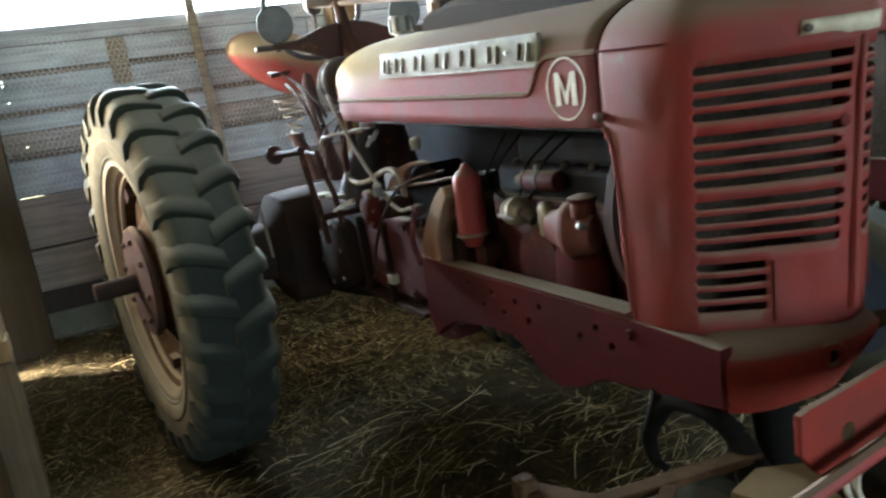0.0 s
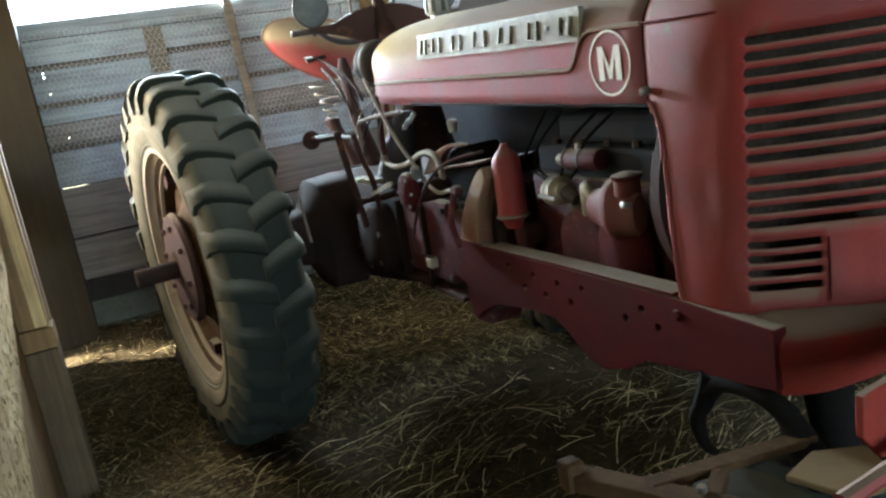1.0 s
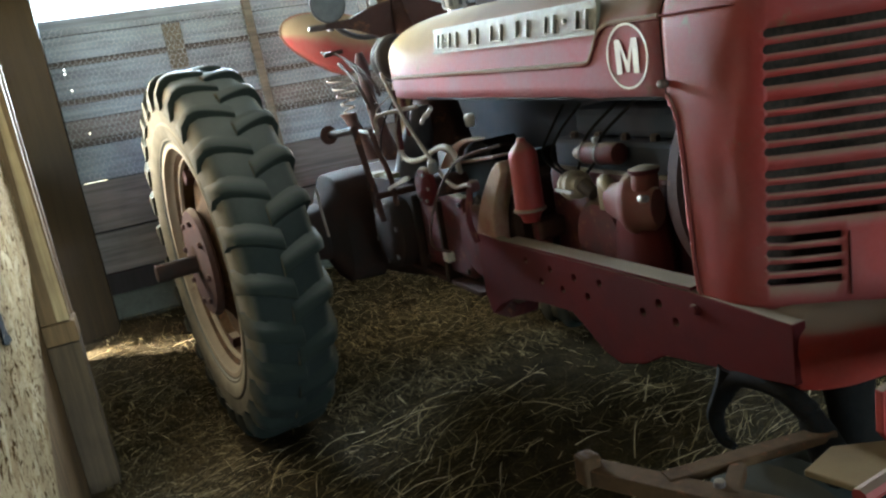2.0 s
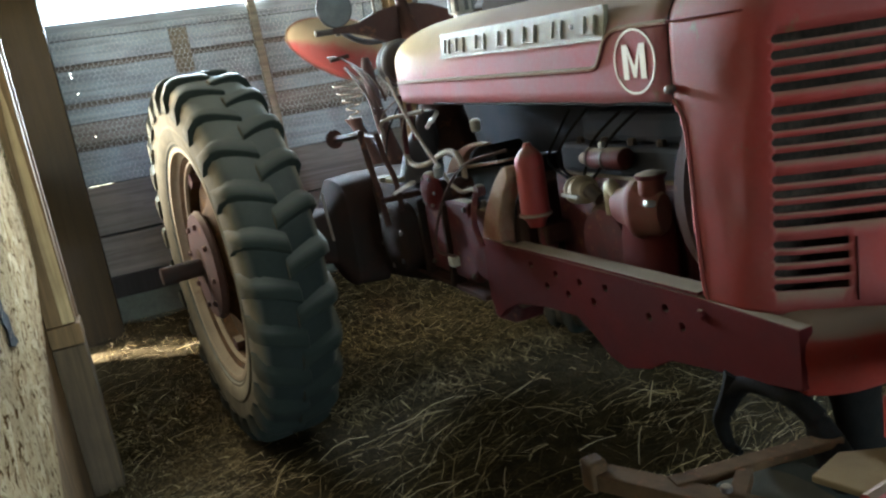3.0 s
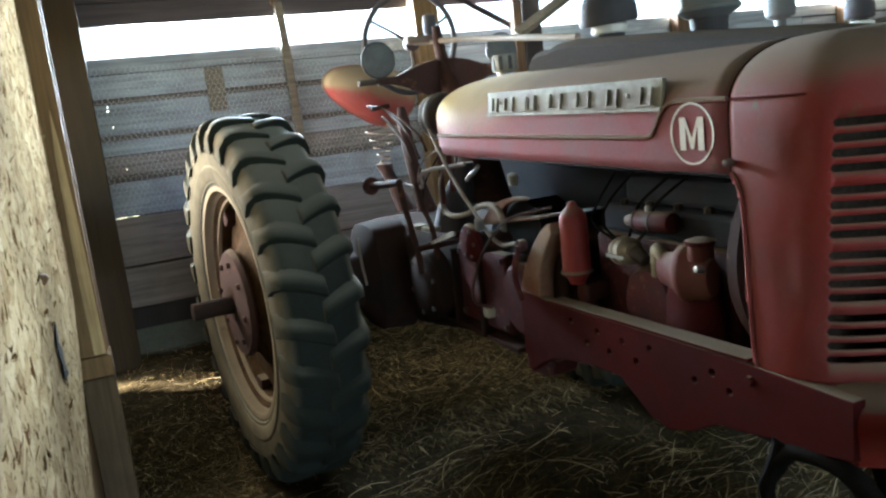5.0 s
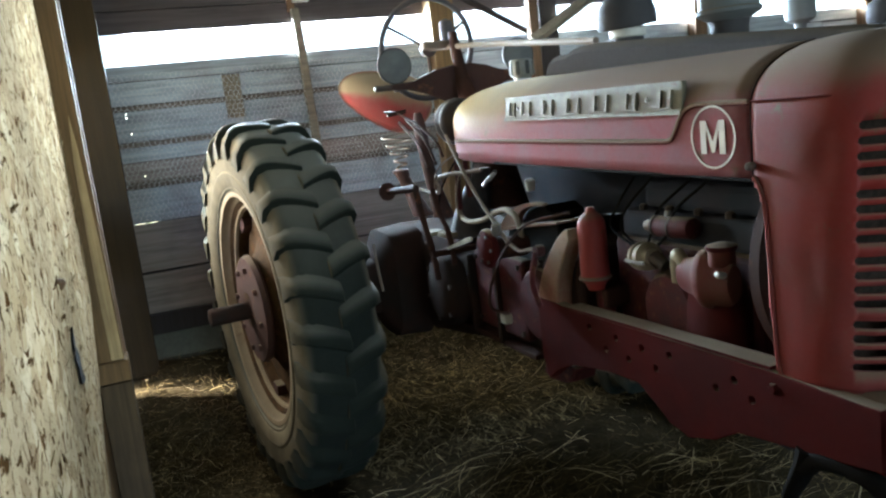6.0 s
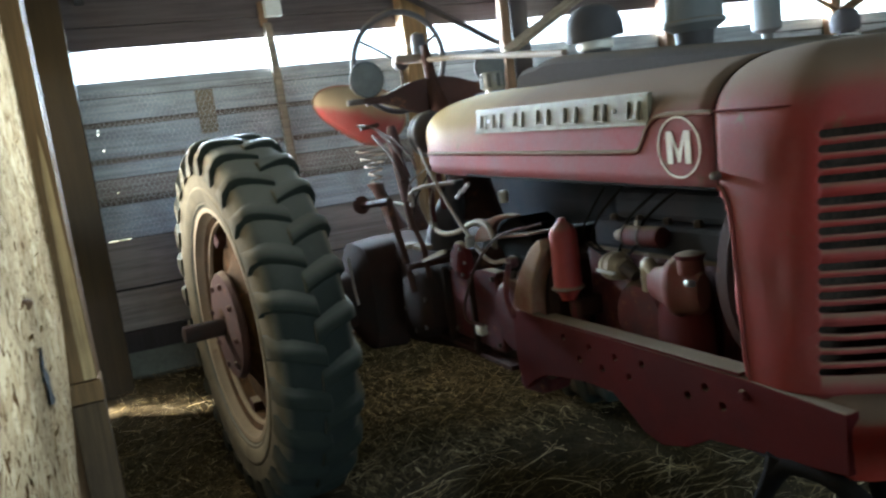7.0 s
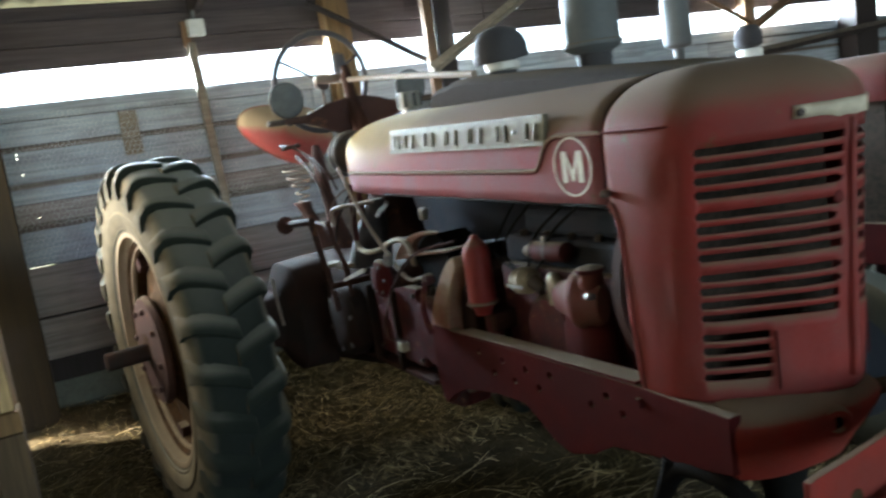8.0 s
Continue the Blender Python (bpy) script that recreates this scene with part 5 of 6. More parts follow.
part("shift_rod", tube([(0.605, -0.27, 1.395), (0.72, -0.28, 1.295), (0.845, -0.285, 1.193), (1.03, -0.285, 1.062)], 0.0065, 8, 4), M_ROD, tractor, "thin dusty control rod")
part("rod_yoke", tube([(1.03, -0.285, 1.062), (1.10, -0.285, 1.045), (1.17, -0.285, 1.058), (1.22, -0.29, 1.062)], 0.0065, 8, 4), M_ROD, tractor)
part("rod_eye", lathe([(0.016, -0.012), (0.018, 0.0), (0.016, 0.012)], (1.225, -0.29, 1.06), (0, 1, 0), 14), M_RED_DULL, tractor)
part("cable", tube([(1.34, -0.25, 1.17), (1.20, -0.31, 1.135), (1.07, -0.325, 1.045), (0.965, -0.328, 0.925), (0.945, -0.325, 0.85), (0.985, -0.285, 0.83)], 0.0045, 8, 8), M_PEDAL, tractor)
part("hose", tube([(0.519, -0.20, 1.245), (0.491, -0.20, 1.183), (0.483, -0.20, 1.121), (0.51, -0.20, 1.088), (0.58, -0.20, 1.078), (0.69, -0.20, 1.094), (0.776, -0.20, 1.121), (0.856, -0.20, 1.138), (0.915, -0.20, 1.131), (0.948, -0.20, 1.10), (0.958, -0.20, 1.05)], 0.0098, 10, 6), M_HOSE, tractor, "pale tan looping hose")
part("grease_cup", drum((0.985, -0.30, 1.085), (1.0, -0.305, 1.12), 0.014, 0.004, 12), M_CHROME, tractor, "bright grease cup")
part("latch_blade", prism([(0.735, 1.020), (0.93, 1.070), (0.935, 1.082), (0.905, 1.079), (0.74, 1.030)], -0.365, -0.358, "y"), M_CREAM, tractor, "flat bright lever blade", False)
arc = [(q.x, q.y) for half in ([(0.635, 1.035), (0.698, 1.089), (0.77, 1.125), (0.842, 1.145), (0.913, 1.155), (0.975, 1.153)], [(0.965, 1.146), (0.89, 1.138), (0.837, 1.122), (0.80, 1.096), (0.785, 1.055)])
       for q in smooth_path([(x, z, 0) for x, z in half], 4)]
part("quadrant_hood", prism(arc, -0.125, -0.100, "y"), M_ARCH, tractor, "dusty curved hood over the shift quadrant", bevel=0.006)
part("housing_ledge", prism([(0.79, 1.063), (1.115, 1.105), (1.118, 1.112), (0.79, 1.072)], -0.165, -0.06, "y"), M_ARCH, tractor, "dust-covered ledge on the clutch housing", False, 0.002)
part("housing_top", prism([(0.80, 0.96), (1.12, 0.96), (1.113, 1.103), (0.80, 1.062)], -0.155, 0.15, "y"), M_NEAR_BLACK, tractor, "black upper clutch housing", False, 0.008)
# Added block paints the shade inside the quadrant hood.
part("quadrant_shade_block", prism([(0.64, 0.98), (0.99, 0.98), (0.99, 1.12), (0.94, 1.143), (0.885, 1.135), (0.835, 1.118), (0.80, 1.09), (0.70, 1.075)], -0.10, 0.02, "y"), M_NEAR_BLACK, tractor, "added black block for the shade inside the quadrant hood", False, 0.004)
ped = part("brake_pedal", tube([(0.455, -0.35, 1.215), (0.475, -0.345, 1.12), (0.505, -0.34, 1.03), (0.52, -0.335, 0.96), (0.53, -0.33, 0.88)], 0.012, 8, 5, flat=0.6), M_PEDAL, tractor, "dark red brake pedal arm")
part("pad_arm", tube([(0.21, -0.37, 1.195), (0.34, -0.36, 1.205), (0.46, -0.35, 1.215)], 0.014, 8, 4), M_PEDAL, ped)
part("pad", lathe([(0.030, 0), (0.036, 0.004), (0.036, 0.012), (0.030, 0.016)], (0.205, -0.372, 1.195), (-1, -0.1, 0), 18), M_PEDAL, ped, "round worn pedal pad")
part("brake_pedal", tube([(0.57, -0.33, 1.215), (0.60, -0.325, 1.13), (0.65, -0.32, 1.06), (0.66, -0.315, 0.95)], 0.010, 8, 5, flat=0.6), M_PEDAL, tractor, "dark red brake pedal arm")
part("cross_shaft", tube([(0.53, -0.345, 0.975), (0.53, 0.30, 0.975)], 0.012, 10), M_PEDAL, tractor)
part("dash_bracket", tube([(0.42, -0.32, 1.205), (0.58, -0.31, 1.20), (0.60, -0.31, 1.255), (0.80, -0.24, 1.275)], 0.007, 8, 3), M_ROD, tractor)
for k, (a, b) in enumerate((((0.56, -0.22, 1.33), (0.52, -0.21, 1.12)), ((0.61, -0.21, 1.30), (0.60, -0.20, 1.17)))):
    part("drop_link", tube([a, b], 0.010, 8), M_RED_DULL, tractor)
part("gear_lever_boot", loft([[(0.40 + r * math.cos(a) + 0.05 * t, -0.12 + r * math.sin(a), z) for a in (2 * math.pi * k / 16 for k in range(16))] for t, z, r in ((0, 1.0, 0.09), (1, 1.12, 0.07), (2, 1.20, 0.045), (3, 1.26, 0.03))]), M_BLACK, tractor)
part("glass_bowl", lathe([(0.010, -0.03), (0.016, -0.026), (0.018, 0.0), (0.019, 0.006), (0.012, 0.014), (0.0, 0.016)], (0.735, -0.03, 1.20), (0, 0, 1), 18), M_LABEL, tractor, "pale glass sediment bowl")
for k in range(2):
    part("plated_clamp", tube([(0.72 + 0.05 * k, -0.20, 1.215 + 0.02 * k), (0.78 + 0.05 * k, -0.205, 1.245 + 0.02 * k)], 0.007, 8), M_CHROME, tractor)

# loose wires hanging below the dash
for k, (a, b, c2) in enumerate((((0.50, -0.19, 1.31), (0.44, -0.24, 1.20), (0.40, -0.25, 1.10)), ((0.53, -0.18, 1.30), (0.57, -0.24, 1.19), (0.53, -0.22, 1.08)),
                                ((0.60, -0.17, 1.29), (0.66, -0.22, 1.22), (0.72, -0.21, 1.11)), ((0.46, -0.16, 1.33), (0.36, -0.22, 1.26), (0.33, -0.23, 1.15)))):
    part("wire", tube([a, b, c2], 0.0032, 6, 6), M_ROD if k % 2 else M_NEAR_BLACK, tractor)

# dash and steering column at the back of the tank
dash = part("instrument_drum", lathe([(0.075, 0.0), (0.083, 0.006), (0.083, 0.030), (0.079, 0.034), (0.083, 0.038), (0.083, 0.065), (0.075, 0.072)], (0.395, -0.145, 1.435), (1, 0.08, 0.05), 32), M_BLACK, tractor, "round black instrument housing")
for h in (0.014, 0.052):
    part("bright_hoop", lathe([(0.0835, -0.003), (0.0855, 0.0), (0.0835, 0.003)], Vector((0.395, -0.145, 1.435)) + Vector((1, 0.08, 0.05)).normalized() * h, (1, 0.08, 0.05), 32, caps=False), M_CHROME, dash)
part("throttle_stem", tube([(0.02, -0.285, 1.505), (0.16, -0.28, 1.493), (0.37, -0.28, 1.440), (0.52, -0.275, 1.375), (0.56, -0.27, 1.32)], 0.005, 8, 5), M_PEDAL, tractor, "dark hand lever")
part("lever_knob", tube([(0.16, -0.32, 1.49), (0.165, -0.245, 1.497)], 0.009, 10), M_PEDAL, tractor)
part("steering_pillar", loft([[(0.20 + dx + r * math.cos(a), r * 0.8 * math.sin(a), z) for a in (2 * math.pi * k / 18 for k in range(18))] for dx, z, r in ((0.25, 1.10, 0.12), (0.18, 1.35, 0.09), (0.06, 1.50, 0.055), (0.0, 1.62, 0.032), (-0.03, 1.72, 0.026), (-0.04, 1.79, 0.022))]),
     M_PEDAL, tractor, "dark cast steering pillar")
part("steering_shaft", tube([(-0.10, 0.0, 1.756), (0.45, 0.0, 1.705), (1.16, 0.0, 1.625)], 0.011, 10), M_ROD, tractor, "pale steering shaft over the tank")
sw = part("steering_wheel", lathe([(0.020, -0.03), (0.034, -0.025), (0.034, 0.01), (0.026, 0.02), (0.0, 0.022)], (-0.13, 0.0, 1.758), (-1, 0, 0.16), 20), M_IRON, tractor, "black three-spoke steering wheel")
ax = Vector((-1, 0, 0.16)).normalized()
ea, eb2 = frame_of(ax)
hubp = Vector((-0.13, 0, 1.758))
ringpts = [hubp + (ea * math.cos(t) + eb2 * math.sin(t)) * 0.213 for t in (2 * math.pi * k / 48 for k in range(49))]
part("rim", tube(ringpts, 0.0125, 10, 1), M_BLACK, sw, "thin black wheel rim")
for k in range(3):
    t = 2 * math.pi * k / 3 + math.pi / 2
    q = hubp + (ea * math.cos(t) + eb2 * math.sin(t)) * 0.21
    part("spoke", tube([hubp, hubp.lerp(q, 0.5) + ax * -0.02, q], 0.007, 8, 4), M_IRON, sw)
part("lamp_switch", box((0.06, -0.11, 1.735), (0.11, 0.01, 1.765)), M_ROD, tractor, "flat dusty switch bracket", False, 0.006)
part("horn_bulb", lathe([(0.012, -0.05), (0.026, -0.04), (0.03, 0.0), (0.026, 0.05), (0.0, 0.062)], (0.03, 0.03, 1.80), (0, 0, 1), 16), M_BLACK, tractor)

# lamp bar and lamps
bar = part("lamp_bar", prism([(-0.30, 1.605), (-0.20, 1.612), (-0.10, 1.648), (-0.03, 1.660), (0.05, 1.662), (0.12, 1.648), (0.22, 1.612), (0.30, 1.605), (0.30, 1.585), (0.20, 1.572), (0.06, 1.515), (-0.06, 1.515), (-0.16, 1.560), (-0.22, 1.578), (-0.30, 1.585)], 0.165, 0.195, "x"),
           M_HUB, tractor, "dull brown-red tapered lamp bar", False, 0.006)
part("bar_end", drum((0.18, -0.365, 1.594), (0.18, -0.285, 1.594), 0.012, 0.003, 12), M_IRON, bar)
for y in (-0.275, 0.275):
    lamp = part("headlamp", lathe([(0.012, -0.055), (0.036, -0.046), (0.055, -0.026), (0.064, -0.004), (0.067, 0.004), (0.067, 0.014), (0.061, 0.019), (0.045, 0.026), (0.0, 0.033)], (0.175, y, 1.675), (1, 0, 0), 32), M_LENS, tractor,
                "round grey tractor headlamp")
    part("lamp_stem", tube([(0.175, y, 1.615), (0.175, y, 1.575)], [0.014, 0.010], 10), M_IRON, lamp)
    part("bezel", lathe([(0.067, 0.002), (0.0705, 0.006), (0.0705, 0.013), (0.066, 0.017)], (0.175, y, 1.675), (1, 0, 0), 32, caps=False), M_DARKSTEEL, lamp)

# sprung seat, its pan tipped up
rings = []
def seat_point(a, k):
    """k: 0 at the middle, 1 at the rim of the shield-shaped pan."""
    c, s = math.cos(a), math.sin(a)
    w, up = 0.245, (0.122 if s > 0 else 0.195)
    narrow = 1.0 - 0.44 * max(0.0, -s) ** 1.4
    y = k * w * (abs(c) ** 0.8) * (1 if c >= 0 else -1) * narrow
    z = k * up * (abs(s) ** 0.85) * (1 if s >= 0 else -1)
    x = -0.11 * k ** 2.2
    return Vector((-0.68 + x - 0.16 * z, y + 0.010 - 0.28 * min(0.0, z), 1.60 + z - 0.14 * y))


bm = bmesh.new()
rows = [[bm.verts.new(seat_point(2 * math.pi * j / 44, k / 7)) for j in range(44)] for k in range(1, 8)]
bm.faces.new(rows[0])
for r0, r1 in zip(rows, rows[1:]):
    for j in range(44):
        bm.faces.new((r0[j], r0[(j + 1) % 44], r1[(j + 1) % 44], r1[j]))
seat = part("seat_pan", bm, M_SEAT, tractor, "red pressed-steel seat pan grey with dust on its crown")
sol = seat.modifiers.new("thickness", "SOLIDIFY")
sol.thickness = 0.006
part("rolled_edge", tube([seat_point(2 * math.pi * j / 44, 1.0) for j in range(45)], 0.005, 8, 1), M_SEAT, seat)
turns = []
for k in range(61):
    t = k / 60
    r = 0.024 + 0.072 * (1 - t) ** 1.5
    a = 2 * math.pi * 5 * t
    turns.append((-0.66 + r * math.cos(a), 0.0 + r * math.sin(a), 1.412 - 0.200 * t))
part("coil_spring", tube(turns, 0.005, 6, 2), M_ROD, tractor, "tapering coil spring under the seat")
part("seat_post", loft([[(x + r * math.cos(a), r * math.sin(a) - 0.01, z) for a in (2 * math.pi * k / 14 for k in range(14))] for x, z, r in ((-0.40, 1.00, 0.05), (-0.52, 1.10, 0.036), (-0.62, 1.18, 0.034), (-0.66, 1.215, 0.045))]), M_PEDAL, tractor)

part("seat_support", loft([[(x + r * math.cos(a), r * math.sin(a) + y, z) for a in (2 * math.pi * k / 14 for k in range(14))] for x, y, z, r in ((-0.10, -0.02, 1.00, 0.05), (-0.16, -0.03, 1.14, 0.034), (-0.20, -0.04, 1.28, 0.028), (-0.235, -0.04, 1.44, 0.030), (-0.24, -0.04, 1.49, 0.016))]), M_HUB, tractor, "rusty brown upright casting behind the dash")
for y, z in ((-0.20, 0.0), (-0.17, 0.012)):
    part("lever_rod", tube([(-0.05, y, 1.455 + z), (0.10, y - 0.01, 1.40 + z), (0.22, y - 0.02, 1.345 + z), (0.31, y - 0.03, 1.27 + z)], 0.0065, 8, 4), M_PEDAL, tractor)

# stacks through the hood
st = part("air_intake", drum((1.285, 0.02, 1.50), (1.285, 0.02, 1.650), 0.042, 0.004), M_DARKSTEEL, tractor, "dark capped air intake stack")
part("cap", lathe([(0.060, 0.0), (0.078, -0.012), (0.081, -0.005), (0.080, 0.025), (0.072, 0.050), (0.052, 0.072), (0.025, 0.082), (0.0, 0.084)], (1.285, 0.02, 1.655), (0.05, -0.1, 1), 28), M_DARKSTEEL, st, "domed intake cap")
part("collar", lathe([(0.043, 0.0), (0.050, 0.004), (0.050, 0.022), (0.043, 0.026)], (1.285, 0.02, 1.614), (0, 0, 1), 24, caps=False), M_LABEL, st, "pale clamp collar")
mf = part("muffler", lathe([(0.036, -0.17), (0.038, -0.01), (0.060, 0.0), (0.076, 0.010), (0.078, 0.022), (0.075, 0.030), (0.075, 0.42), (0.062, 0.44), (0.03, 0.45), (0.03, 0.62)], (1.51, 0.17, 1.622), (0, 0, 1), 32), M_GREYPIPE, tractor,
          "grey upright exhaust muffler")
part("inlet_neck", lathe([(0.0385, -0.12), (0.046, -0.112), (0.047, -0.02), (0.050, -0.004)], (1.51, 0.17, 1.622), (0, 0, 1), 24, caps=False), M_DARKSTEEL, mf, "dark inlet neck")
part("end_seam", lathe([(0.076, 0.0), (0.0815, 0.004), (0.0815, 0.012), (0.076, 0.016)], (1.51, 0.17, 1.632), (0, 0, 1), 32, caps=False), M_GREYPIPE, mf)


# ---- rear wheels ----
AXLE = Vector((-0.10, 0.0, 0.775))
CARCASS = [(0.478, 0.146), (0.486, 0.158), (0.494, 0.158), (0.500, 0.166), (0.510, 0.166), (0.516, 0.172), (0.545, 0.178), (0.560, 0.184), (0.568, 0.184), (0.574, 0.179), (0.610, 0.182), (0.665, 0.176), (0.706, 0.160), (0.730, 0.126), (0.739, 0.08), (0.743, 0.04), (0.744, 0.0)]
CARCASS = [(0.478 + 0.980 * (r - 0.478), 0.82 * h) for r, h in CARCASS]
CARCASS = CARCASS + [(r, -h) for r, h in CARCASS[-2::-1]]


def crown_r(h):
    h = abs(h)
    return float(np.interp(h, [0, 0.032, 0.064, 0.098, 0.124, 0.139, 0.146], [0.738, 0.737, 0.733, 0.724, 0.700, 0.662, 0.604]))


def lug_mesh(side):
    """One tread bar from just past the middle out over the shoulder."""
    bm = bmesh.new()
    rings = []
    for k in range(9):
        t = k / 8
        h = -0.014 + 0.174 * t
        lead = 0.075 * (1 - t) ** 1.6
        base = crown_r(min(max(h, 0), 0.142)) - 0.010
        top = (0.754, 0.756, 0.757, 0.757, 0.757, 0.755, 0.749, 0.733, 0.690)[k]
        foot = 0.098 if 0 < k < 7 else 0.065
        ring = []
        for up, da in ((0.0, -foot - 0.030), (0.30, -0.078), (0.72, -0.046), (1.0, -0.022), (1.0, 0.024), (0.60, 0.029), (0.20, 0.034), (0.0, 0.046)):
            a, rad = lead + da, base + (top - base) * up
            ring.append((rad * math.sin(a), side * h, rad * math.cos(a)))
        rings.append(ring)
    loft(rings, bm)
    bmesh.ops.recalc_face_normals(bm, faces=bm.faces)
    rim_edges = [e for e in bm.edges if e.calc_face_angle(0) > 0.75 and min((Vector((v.co.x, v.co.z))).length for v in e.verts) > 0.71]
    bmesh.ops.bevel(bm, geom=rim_edges, offset=0.006, segments=2, profile=0.5, affect="EDGES")
    me = bpy.data.meshes.new("lug")
    bm.to_mesh(me)
    bm.free()
    me.polygons.foreach_set("use_smooth", [True] * len(me.polygons))
    me.set_sharp_from_angle(angle=radians(50))
    me.materials.append(M_LUG)
    return me


LUGS = {s: lug_mesh(s) for s in (-1, 1)}
N_LUG = 27


def rear_wheel(side):
    y = side * 0.787
    c = (AXLE.x, y, AXLE.z)
    ay = (0, 1, 0)
    rim = []
    for s in (1, -1):
        rim += [(r, s * h * 0.86) for r, h in ((0.448, 0.122), (0.462, 0.140), (0.466, 0.160), (0.474, 0.164), (0.486, 0.162), (0.488, 0.152), (0.468, 0.145), (0.455, 0.118), (0.425, 0.09))][::s]
    rim += [rim[0]]
    w = part("rear_wheel", lathe(rim, c, ay, 64, caps=False), M_RIM, tractor, "large rear wheel with a dusty steel rim")
    # Inner face coloured dark: the shade inside the wheel is painted in.
    part("barrel", lathe([(0.447, 0.104), (0.414, 0.072), (0.414, -0.072), (0.447, -0.104), (0.443, -0.104), (0.410, -0.070), (0.410, 0.070), (0.443, 0.104)], c, ay, 64, caps=False), M_RUST, w, "dark inner face of the rim")
    part("inner_hoop", lathe([(0.412, side * 0.076), (0.418, side * 0.089), (0.426, side * 0.091), (0.432, side * 0.084)], c, ay, 64, caps=False), M_RIM, w, "pale worn hoop inside the rim")
    tyre_at = (AXLE.x, side * 0.797, AXLE.z)
    part("tyre", lathe(CARCASS, tyre_at, ay, 96, caps=False), M_TYRE, w, "big cracked rubber tractor tyre grey with dust")
    o = side
    y = side * 0.765
    c = (AXLE.x, y, AXLE.z)
    disc = [(0.415, 0.02), (0.40, 0.055), (0.36, 0.065), (0.30, 0.06), (0.245, 0.085), (0.20, 0.125), (0.135, 0.14), (0.10, 0.16), (0.075, 0.175), (0.0, 0.175)]
    part("wheel_disc", lathe([(r, o * h) for r, h in disc] + [(r, o * (h - 0.03)) for r, h in disc[::-1]], c, ay, 48, caps=False), M_RUST, w, "rust-red cast wheel centre")
    part("hub_plate", lathe([(0.22, o * 0.135), (0.225, o * 0.145), (0.215, o * 0.165), (0.12, o * 0.175), (0.0, o * 0.175)], c, ay, 40, caps=False), M_HUB, w)
    for k in range(8):
        a = 2 * math.pi * k / 8 + 0.2
        part("rim_clamp", box((-0.03, -0.025, -0.03), (0.03, 0.025, 0.045), m=Matrix.Translation((c[0] + 0.395 * math.sin(a), y + o * 0.075, c[2] + 0.395 * math.cos(a))) @ pose(0, 0, 0, 0, math.degrees(a), 0)), M_HUB, w, smooth=False, bevel=0.004)
        part("hub_bolt", lathe([(0.012, 0), (0.012, 0.012), (0.008, 0.016), (0, 0.016)], (c[0] + 0.17 * math.sin(a), y + o * 0.168, c[2] + 0.17 * math.cos(a)), (0, o, 0), 6), M_HUB, w, smooth=False)
    part("axle_stub", drum((c[0], y + o * 0.10, c[2]), (c[0], y + o * 0.335, c[2]), 0.036, 0.005), M_GEAR, w, "dark protruding axle stub")
    for s in (-1, 1):
        for k in range(N_LUG):
            a = 2 * math.pi * (k + (0.5 if s > 0 else 0.0)) / N_LUG + 0.150
            shared("lug", LUGS[s], w, Matrix.Translation(tyre_at) @ pose(0, 0, 0, 0, math.degrees(a), 0))

    return w, Vector(c)


near_wheel, hub_at = rear_wheel(-1)
rear_wheel(1)
# the near wheel sits slightly askew on its worn hub
near_wheel.matrix_basis = Matrix.Translation(hub_at) @ pose(0, 0, 0, 0, 0, 5.5) @ Matrix.Translation(-hub_at)
part("rear_axle", tube([(AXLE.x, -0.72, AXLE.z), (AXLE.x, 0.72, AXLE.z)], 0.045, 14), M_IRON, tractor)

# ---- the second tractor behind ----
other = thing("tractor", "second dusty red tractor parked close behind", "tractor", (0.0, 1.78, 0.0))


def hood2(x, squeeze=1.0):
    base = [(-0.24, 1.34), (-0.25, 1.36), (-0.25, 1.40), (-0.235, 1.44), (-0.19, 1.485), (-0.12, 1.507), (0, 1.515)]
    base += [(-y, z) for y, z in base[-2::-1]]
    return [(x, y * squeeze, 1.3 + (z - 1.3) * (0.5 + 0.5 * squeeze)) for y, z in base]


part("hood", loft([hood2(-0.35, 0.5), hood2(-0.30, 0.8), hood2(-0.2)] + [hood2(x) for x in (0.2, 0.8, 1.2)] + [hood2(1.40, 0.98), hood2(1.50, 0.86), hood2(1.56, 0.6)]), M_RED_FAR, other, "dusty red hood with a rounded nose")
part("grille", loft([[(1.20, -0.22, z), (1.42, -0.20, z), (1.50, -0.10, z), (1.52, 0, z), (1.50, 0.10, z), (1.42, 0.20, z), (1.20, 0.22, z)] for z in (0.80, 1.0, 1.2, 1.37)]), M_CORE, other, "dark grille front")
part("engine", box((0.2, -0.18, 0.65), (1.2, 0.18, 1.2)), M_BLACK, other, "dark engine and frame", False, 0.02)
part("gearbox", box((-1.3, -0.22, 0.55), (0.2, 0.22, 1.05)), M_BLACK, other, "", False, 0.03)
part("frame_rail", box((0.2, -0.24, 0.72), (1.5, -0.20, 0.88)), M_FRAME, other, "", False, 0.004)
part("frame_rail", box((0.2, 0.20, 0.72), (1.5, 0.24, 0.88)), M_FRAME, other, "", False, 0.004)
ex = part("exhaust", lathe([(0.025, 0), (0.027, 0.13), (0.05, 0.14), (0.068, 0.15), (0.070, 0.165), (0.068, 0.60), (0.05, 0.62), (0.03, 0.63), (0.03, 0.8)], (0.25, 0.0, 1.565), (0, 0, 1), 28), M_GREYPIPE, other, "grey exhaust muffler")
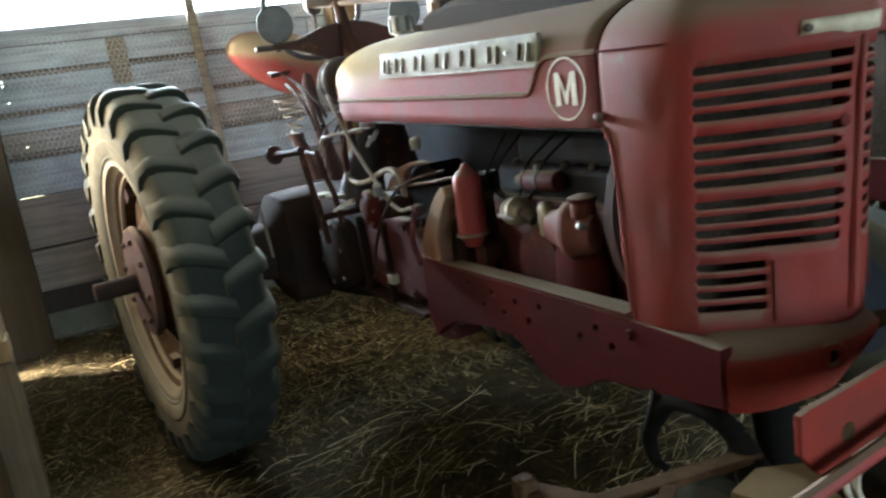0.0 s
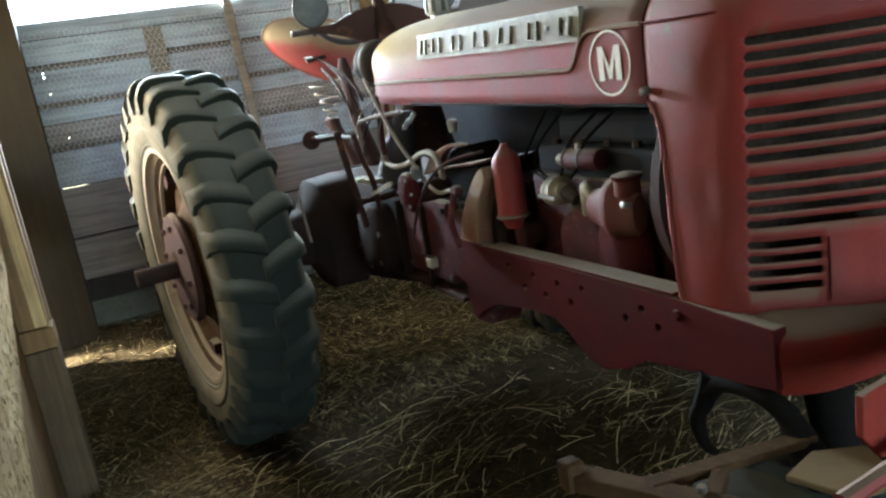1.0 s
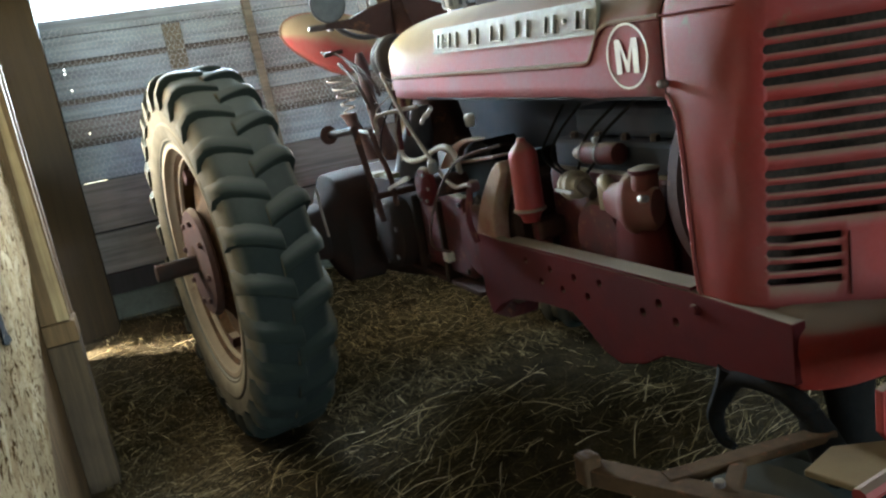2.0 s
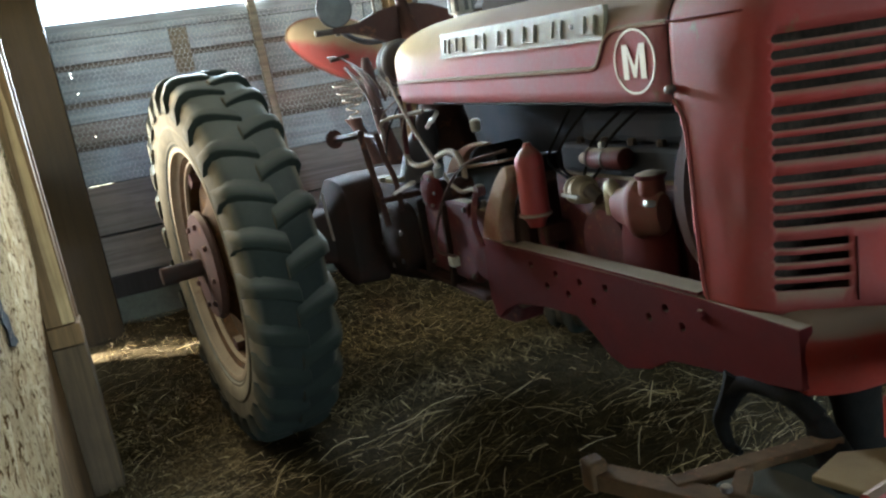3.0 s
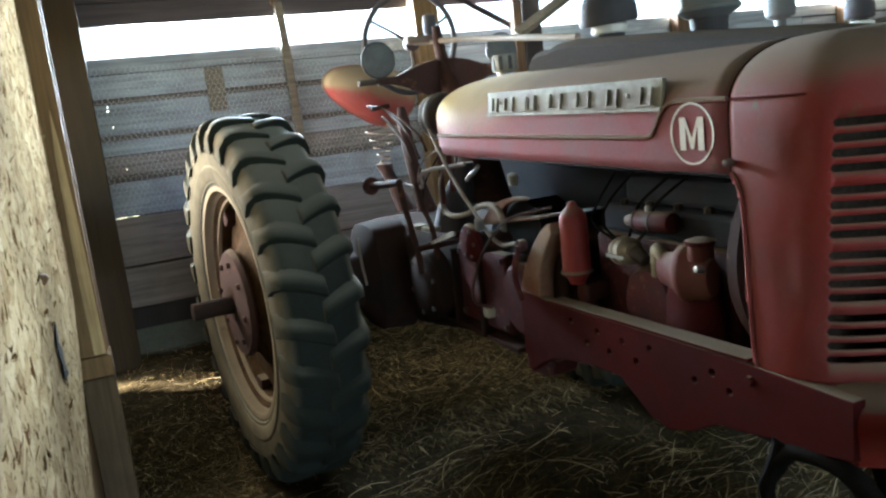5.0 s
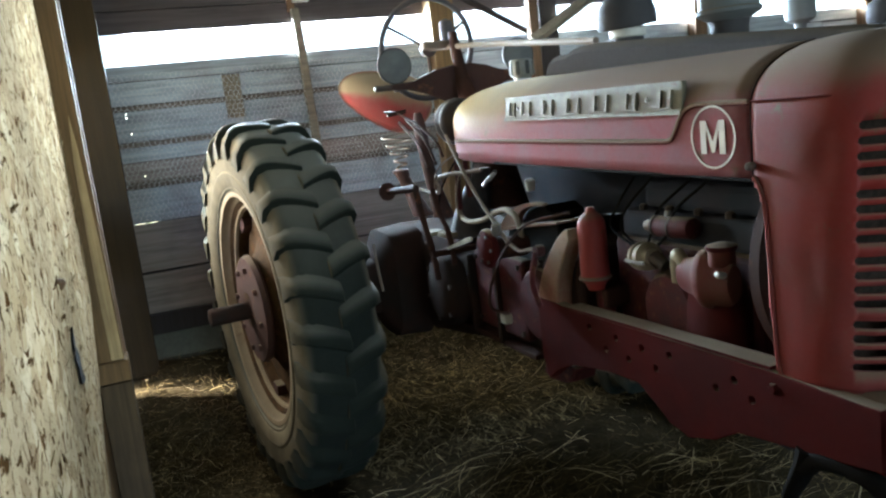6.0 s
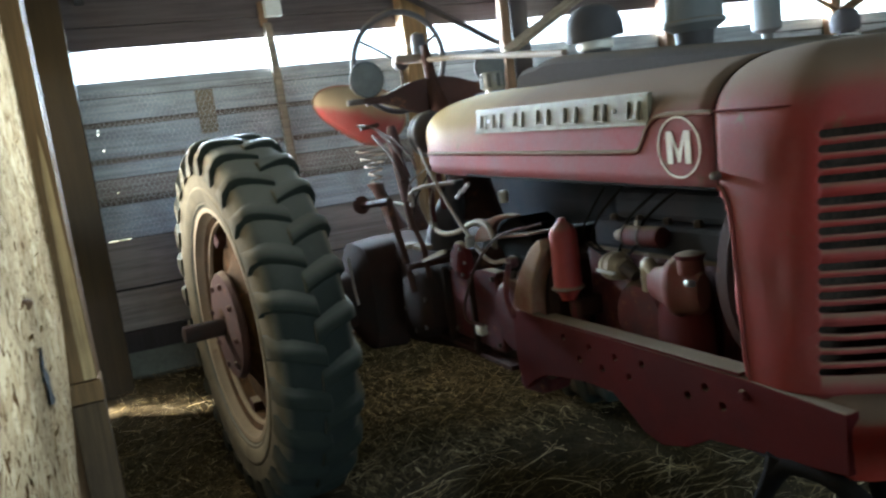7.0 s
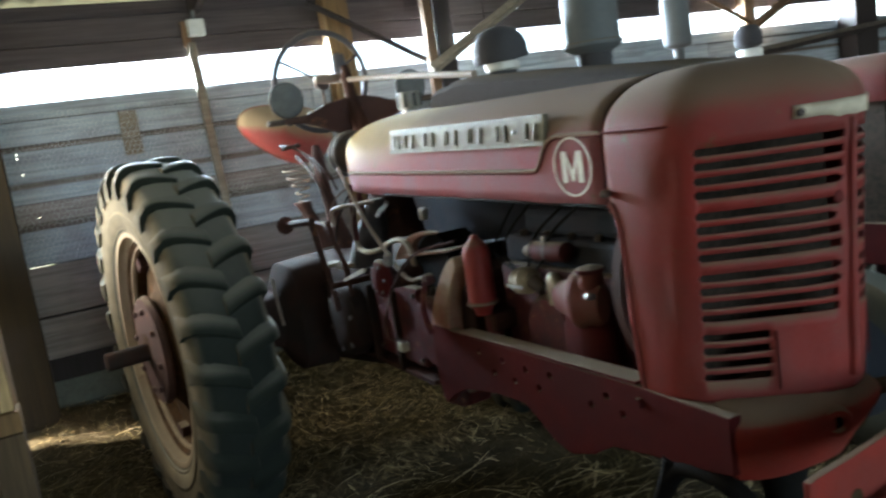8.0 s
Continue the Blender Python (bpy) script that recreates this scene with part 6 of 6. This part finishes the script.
pc = part("air_precleaner", lathe([(0.035, 0.0), (0.035, 0.16), (0.056, 0.165), (0.060, 0.175), (0.060, 0.215), (0.052, 0.240), (0.034, 0.256), (0.0, 0.26)], (0.72, -0.05, 1.472), (0, 0, 1), 28), M_DARKSTEEL, other, "dark domed pre-cleaner")
part("collar", lathe([(0.04, 0), (0.056, 0.006), (0.056, 0.062), (0.04, 0.068)], (0.72, -0.05, 1.557), (0, 0, 1), 24, caps=False), M_LABEL, pc, "pale collar")
for y, x, r, wd in ((-0.68, -0.95, 0.70, 0.15), (0.68, -0.95, 0.70, 0.15), (-0.30, 1.30, 0.36, 0.08), (0.30, 1.30, 0.36, 0.08)):
    wh = part("wheel", lathe([(r * 0.60, wd * 0.8), (r * 0.62, wd * 0.85), (r * 0.60, wd * 0.6), (r * 0.5, 0.3 * wd), (r * 0.2, 0.5 * wd), (r * 0.2, -0.5 * wd), (r * 0.5, -0.3 * wd), (r * 0.60, -wd * 0.6), (r * 0.62, -wd * 0.85), (r * 0.60, -wd * 0.8)], (x, y, r - 0.01), (0, 1, 0), 32), M_GRIME, other, "dull steel wheel")
    part("tyre", lathe([(r * 0.60, wd * 0.8), (r * 0.72, wd), (r * 0.88, wd), (r * 0.97, wd * 0.75), (r, 0.3 * wd), (r * 0.985, 0), (r, -0.3 * wd), (r * 0.97, -wd * 0.75), (r * 0.88, -wd), (r * 0.72, -wd), (r * 0.60, -wd * 0.8)], (x, y, r - 0.01), (0, 1, 0), 40, caps=False), M_LUG, wh, "dark rubber tyre")
part("front_axle", tube([(1.30, -0.36, 0.35), (1.30, 0.36, 0.35)], 0.03, 10), M_IRON, other)
part("front_pillar", tube([(1.30, 0, 0.33), (1.30, 0, 0.75)], 0.07, 14), M_RED_DULL, other)
part("rear_axle", tube([(-0.95, -0.7, 0.69), (-0.95, 0.7, 0.69)], 0.05, 12), M_IRON, other)
for k in range(3):
    part("looped_pipe", tube([(1.50, -0.30, 1.30 - 0.05 * k), (1.62, -0.38, 1.36 - 0.06 * k), (1.70, -0.36, 1.28 - 0.07 * k), (1.68, -0.28, 1.16 - 0.08 * k)], 0.010, 8, 5), M_CHROME, other, "bright looped pipe")

# ---- straw ----
def scatter(name, count, box_xy, seed, label, lift, length, width, bias=None, mat=M_STRAW):
    r = random.Random(seed)
    verts, faces = [], []
    for _ in range(count):
        x, y = r.uniform(box_xy[0], box_xy[1]), r.uniform(box_xy[2], box_xy[3])
        if bias is not None and noise.noise((x * 1.7, y * 1.7, 7.7)) + 0.42 < r.random() * 0.6:
            continue
        a = r.gauss(bias if bias is not None else 0.0, 0.45) if r.random() < 0.8 else r.uniform(0, math.pi)
        l, w = r.uniform(*length), r.uniform(*width)
        d = Vector((math.cos(a), math.sin(a), 0))
        n = Vector((-d.y, d.x, 0))
        z0 = floor_z(x, y) + r.uniform(0.0, lift)
        rise_z, sag, curl = r.gauss(0, 0.10) * l, r.uniform(0.0, 0.10) * l, r.gauss(0, 0.05) * l
        base = len(verts)
        for k in range(4):
            t = k / 3
            p = Vector((x, y, z0)) + d * (l * (t - 0.5)) + n * (curl * 4 * t * (1 - t)) + Vector((0, 0, rise_z * t + sag * 4 * t * (1 - t)))
            p.z = max(p.z, floor_z(p.x, p.y) + 0.002)
            tw = Vector((0, 0, w * r.uniform(0.2, 0.9)))
            verts += [tuple(p - n * w - tw * 0.3), tuple(p + n * w + tw)]
        for k in range(3):
            q = base + 2 * k
            faces.append((q, q + 1, q + 3, q + 2))
    me = bpy.data.meshes.new(name)
    me.from_pydata(verts, [], faces)
    me.materials.append(mat)
    tagged(new(name, me), label, "straw", kind="stuff")


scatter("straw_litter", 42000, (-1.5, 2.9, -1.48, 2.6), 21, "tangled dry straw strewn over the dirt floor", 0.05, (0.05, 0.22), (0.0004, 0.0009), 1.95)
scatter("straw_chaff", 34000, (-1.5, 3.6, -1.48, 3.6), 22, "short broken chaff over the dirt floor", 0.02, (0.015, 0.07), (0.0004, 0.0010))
scatter("long_stalks", 3400, (0.2, 2.6, -1.2, 1.6), 23, "long pale loose stalks lying on the straw", 0.09, (0.14, 0.34), (0.0006, 0.0011), 1.95)
scatter("banked_straw", 15000, (-1.82, -0.2, -1.45, 0.6), 24, "loose yellow straw banked against the foot of the wall", 0.035, (0.02, 0.09), (0.0006, 0.0012), mat=M_STRAW_BRIGHT)
scatter("far_chaff", 9000, (3.5, 10.0, -1.5, 6.5), 26, "thin scatter of chaff over the bare dirt floor", 0.015, (0.03, 0.12), (0.0009, 0.002))
# Paler straw paints in the warm light along the side wall.
scatter("warm_lit_straw", 15000, (-1.1, 2.2, -1.48, -0.96), 27, "fine straw along the side wall, paled for warm light", 0.012, (0.015, 0.07), (0.0010, 0.0022), mat=M_STRAW_PALE)
# Pale litter paints in the lit patch under the gearbox.
scatter("lit_patch_litter", 7000, (-1.55, 0.1, -0.55, 1.0), 28, "pale broken straw for the lit patch under the gearbox", 0.02, (0.02, 0.09), (0.0010, 0.0020), mat=M_STRAW_PALE)
